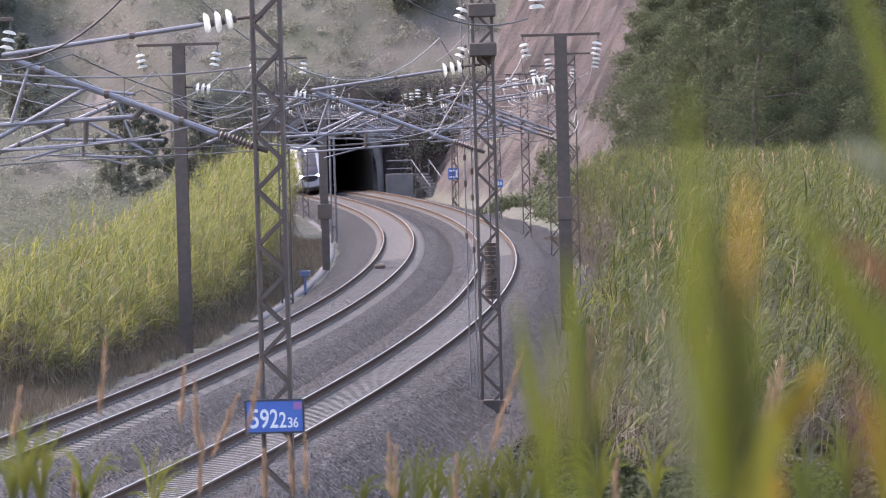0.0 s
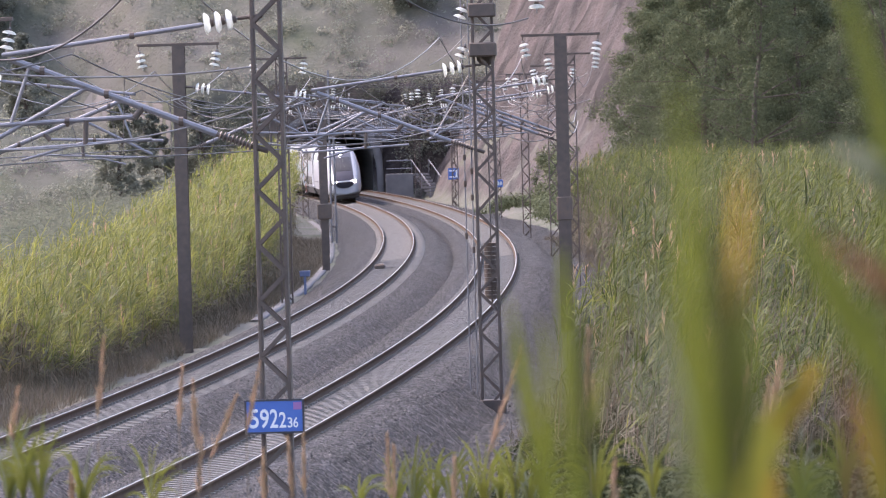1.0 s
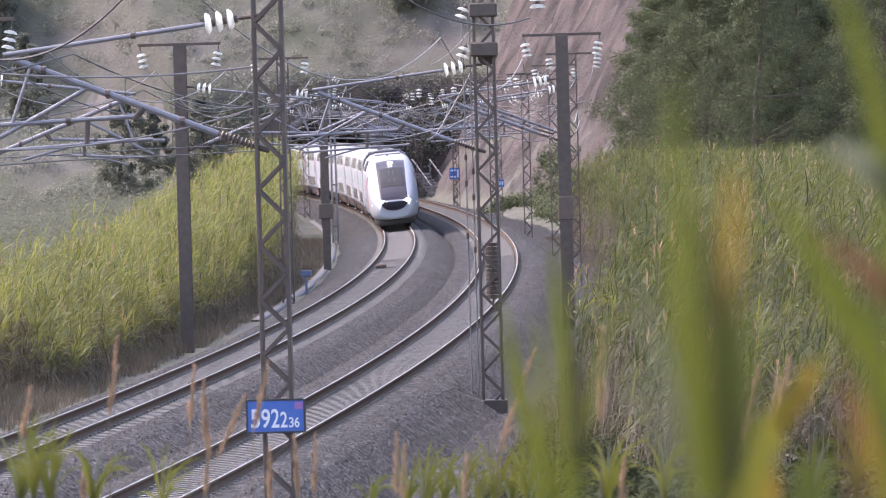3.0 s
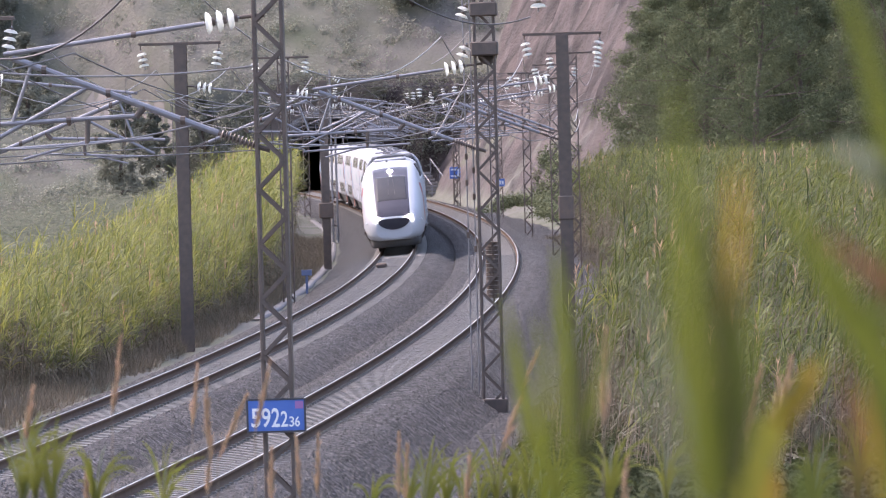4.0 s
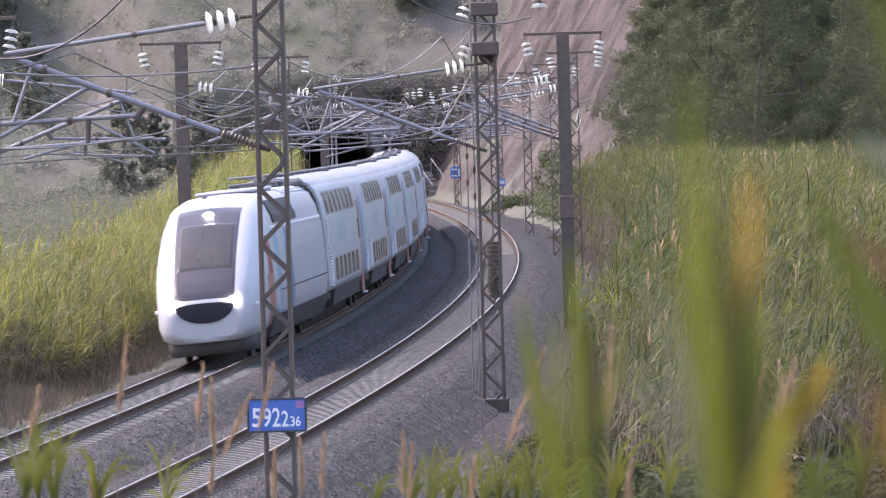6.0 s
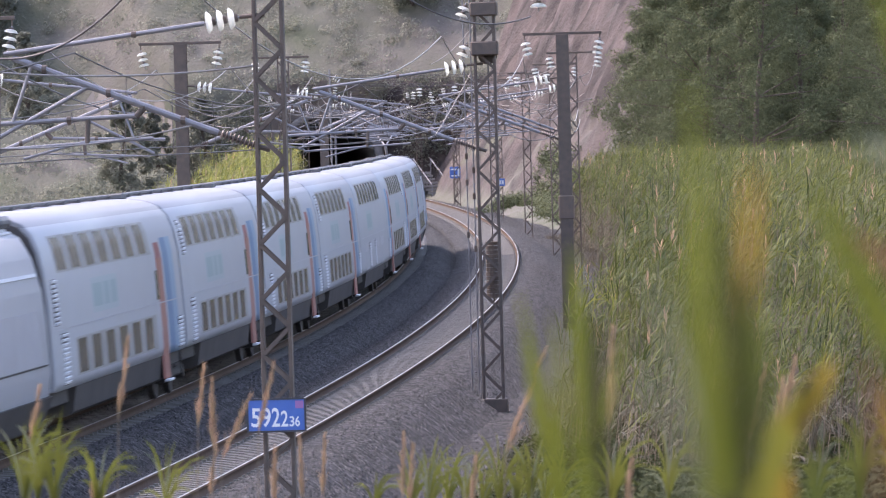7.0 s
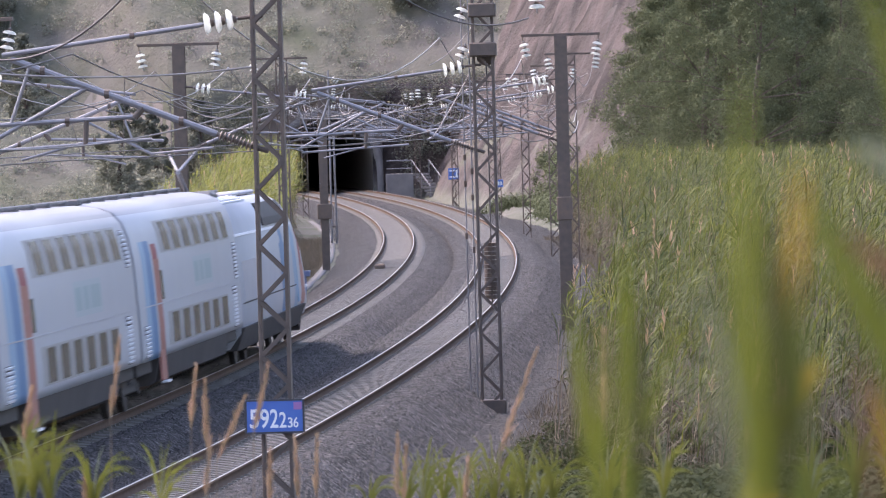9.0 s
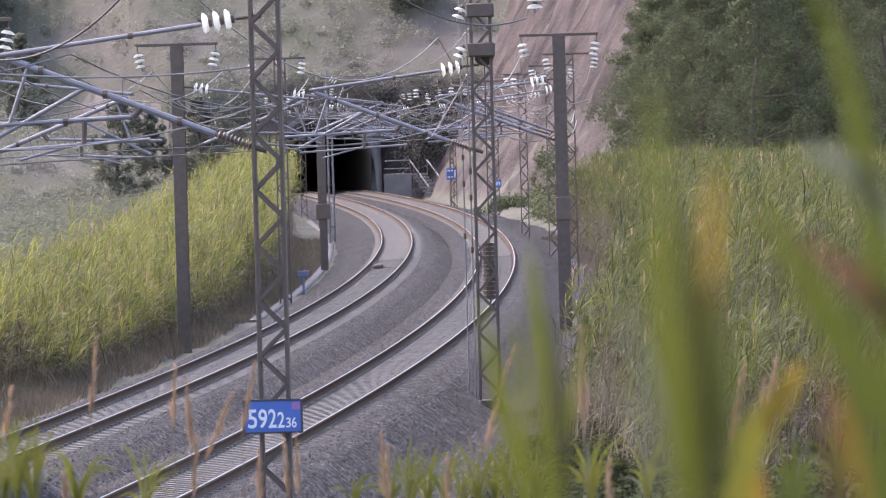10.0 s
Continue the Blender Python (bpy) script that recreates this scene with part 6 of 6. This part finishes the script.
WIND = (0, -4, 14, 28, 34, 40, 26, -16)
for k, (tip, low, d, f) in enumerate([
        ((-58.02, -35.66), (-59.55, -48.87), 36, 0.9), ((-44.71, -40.57), (-45.69, -51.19), 38, 0.8), ((-43.05, -43.32), (-42.71, -55.14), 35, 0.7), ((-31.65, -40.15), (-34.31, -52.47), 37, 0.5), ((-35.87, -45.94), (-40.83, -57.13), 37, 0.5),
        ((-10.15, -53.13), (-10.06, -63.98), 40, 0.6), ((-24.47, -53.22), (-24.46, -63.58), 40, 0.8), ((-27.19, -53.63), (-26.69, -63.52), 38, 0.4), ((-31.49, -55.45), (-31.57, -65.13), 37, 0.4), ((-64.28, -58.43), (-64.04, -67.15), 36, 0.8),
        ((-72.94, -43.67), (-74.58, -53.30), 36, 0.8), ((-41.88, -53.23), (-42.93, -62.89), 37, 0.5), ((13.15, -39.25), (7.17, -56.51), 34, 0.9), ((57.55, -42.39), (54.84, -53.94), 30, 0.5), ((52.01, -43.69), (49.44, -56.69), 30, 0.6),
        ((55.23, -46.20), (53.99, -56.82), 31, 0.5), ((24.83, -36.66), (24.68, -53.11), 28, 0.9), ((1.35, -57.32), (0.92, -66.02), 40, 0.8), ((28.58, -59.03), (28.13, -68.70), 34, 0.6), ((-9.04, -55.10), (-9.33, -65.74), 41, 0.7)]):
    plume(tip, low, d, [w * f for w in WIND], k)


def tuft(x, low, d, n, ln, sway, seed, label, spread=0.55):
    """A fan of fresh leaf blades."""
    rnd = random.Random(seed)
    px = x * d / 1000
    base = Vector((px, d, float(ground_z(px, d)) - 0.02))
    ob = tagged(empty("reed_tuft"), label, "reed", "foreground tufts")
    top = sight(x, low, d) - base
    part("stalk", tube_bm((0, 0, 0), top, 0.008, 0.006, n=6), M_STALK, ob)
    for k in range(int(n * 1.25)):
        a = rnd.uniform(-0.8, 1.2) * spread * 1.05
        c = top + Vector((0, 0, -0.10 * rnd.random()))
        tip = c + Vector((math.sin(a) * ln * rnd.uniform(0.7, 1.1), rnd.uniform(-0.15, 0.15), math.cos(a) * ln * rnd.uniform(0.45, 1.1)))
        mid = c.lerp(tip, 0.5) + Vector((-0.08 * math.sin(a), 0, 0.05 + 0.11 * abs(a)))
        part("leaf", blade_bm([c, mid, tip], rnd.uniform(0.007, 0.016), n=8), M_TUFT if rnd.random() < 0.85 else M_FPALE, ob)
    ob.matrix_basis = Matrix.Translation(base)
    SWAYING.append((ob, base, [s / 10351 * d / max(0.8, top.z) for s in sway]))


SOFT_WIND = (0, -3, 10, 16, 18, 20, 14, -10)
for k, (xy, d, n, ln) in enumerate([
        ((-75.05, -62.98), 34, 19, 0.55), ((-69.76, -64.09), 33, 16, 0.52), ((-62.52, -64.77), 36, 16, 0.47), ((-50.94, -65.57), 36, 12, 0.44), ((-5.95, -65.83), 44, 18, 0.55), ((0.34, -66.01), 45, 19, 0.52), ((6.15, -65.68), 44, 19, 0.55),
        ((11.48, -65.34), 43, 16, 0.55), ((16.29, -66.44), 42, 16, 0.52), ((-15.17, -67.03), 42, 8, 0.44), ((25.47, -66.69), 36, 16, 0.47), ((35.17, -65.99), 36, 16, 0.47), ((60.28, -67.64), 30, 16, 0.44), ((68.07, -65.92), 30, 19, 0.44),
        ((-8.86, -66.24), 46, 16, 0.50), ((-2.55, -65.44), 47, 18, 0.50), ((3.22, -66.57), 46, 18, 0.52), ((9.04, -66.24), 45, 18, 0.52), ((13.86, -66.86), 44, 16, 0.50), ((-72.61, -62.07), 33, 14, 0.45), ((73.90, -65.11), 29, 16, 0.44)]):
    tuft(xy[0], xy[1], d, n, ln, SOFT_WIND, k, "fresh green reed tuft with pointed blades")


def low_growth():
    """Leafy bushes at the foot of the bank before the ballast."""
    n = 260
    y = RNG.uniform(92, 128, n)
    u = RNG.uniform(9.0, 13.5, n)
    x = centre(y)[0] + u
    c = np.stack([x, y, ground_z(x, y) + 0.2], 1)
    v, f = leaf_cloud(c, RNG.uniform(0.2, 0.55, n), 130, 0.045, 0.8)
    tagged(new("low_bushes", mesh_of("low_bushes", v, f, M_BRUSH)), "low leafy green bushes at the ballast edge", "bush", kind="stuff")


low_growth()


def undergrowth():
    """Shrubs and grass on the slope between the camera and the line."""
    n = 2600
    y = RNG.uniform(52, 122, n)
    x = RNG.uniform(0.012, 0.082, n) * y + 0.3
    z = ground_z(x, y)
    room = np.clip(5.806 - 0.0615 * y - z, 0.05, 1.1)
    c = np.stack([x, y, z + room * 0.45], 1)
    v, f = leaf_cloud(c, room * 0.6 + 0.12, 110, 0.05, 1.0)
    tagged(new("undergrowth", mesh_of("undergrowth", v, f, M_BRUSH)), "tangled dark green undergrowth on the slope above the track", "shrubs", kind="stuff")


undergrowth()


def shade_shrubs():
    """Tall leafy shrubs added on the slope, standing in for shade below the reeds."""
    lab = "dark green leafy shrub added for the shade below the reeds"
    first = build_tree("shrub", 11.0, 5.0, M_BRUSH, lab, 90, 230, 0.13, 0.02)
    tagged(first, lab, "shrub", "slope shrubs")
    rnd = random.Random(12)
    for k in range(11):
        y = rnd.uniform(68, 78)
        a = 0.029 + 0.0045 * k
        x, s = a * y, 0.17 + 0.10 * min(1.0, k / 6) + rnd.uniform(-0.03, 0.02)
        m = Matrix.Translation((x, y, float(ground_z(x, y)) - 0.05)) @ Matrix.Rotation(k * 2.1, 4, "Z") @ Matrix.Scale(s, 4)
        if k:
            copy_thing(first, m)
        else:
            first.matrix_basis = m


shade_shrubs()


def key_plants():
    for k, (ob, base, angles) in enumerate(SWAYING):
        rows = []
        for t, a in zip(GUSTS, angles):
            rows.append((t, Matrix.Translation(base) @ Matrix.Rotation(a, 4, "Y")))
        walk(ob, rows)


lay_sleepers()


def motions():
    key_train()
    key_plants()


motions()
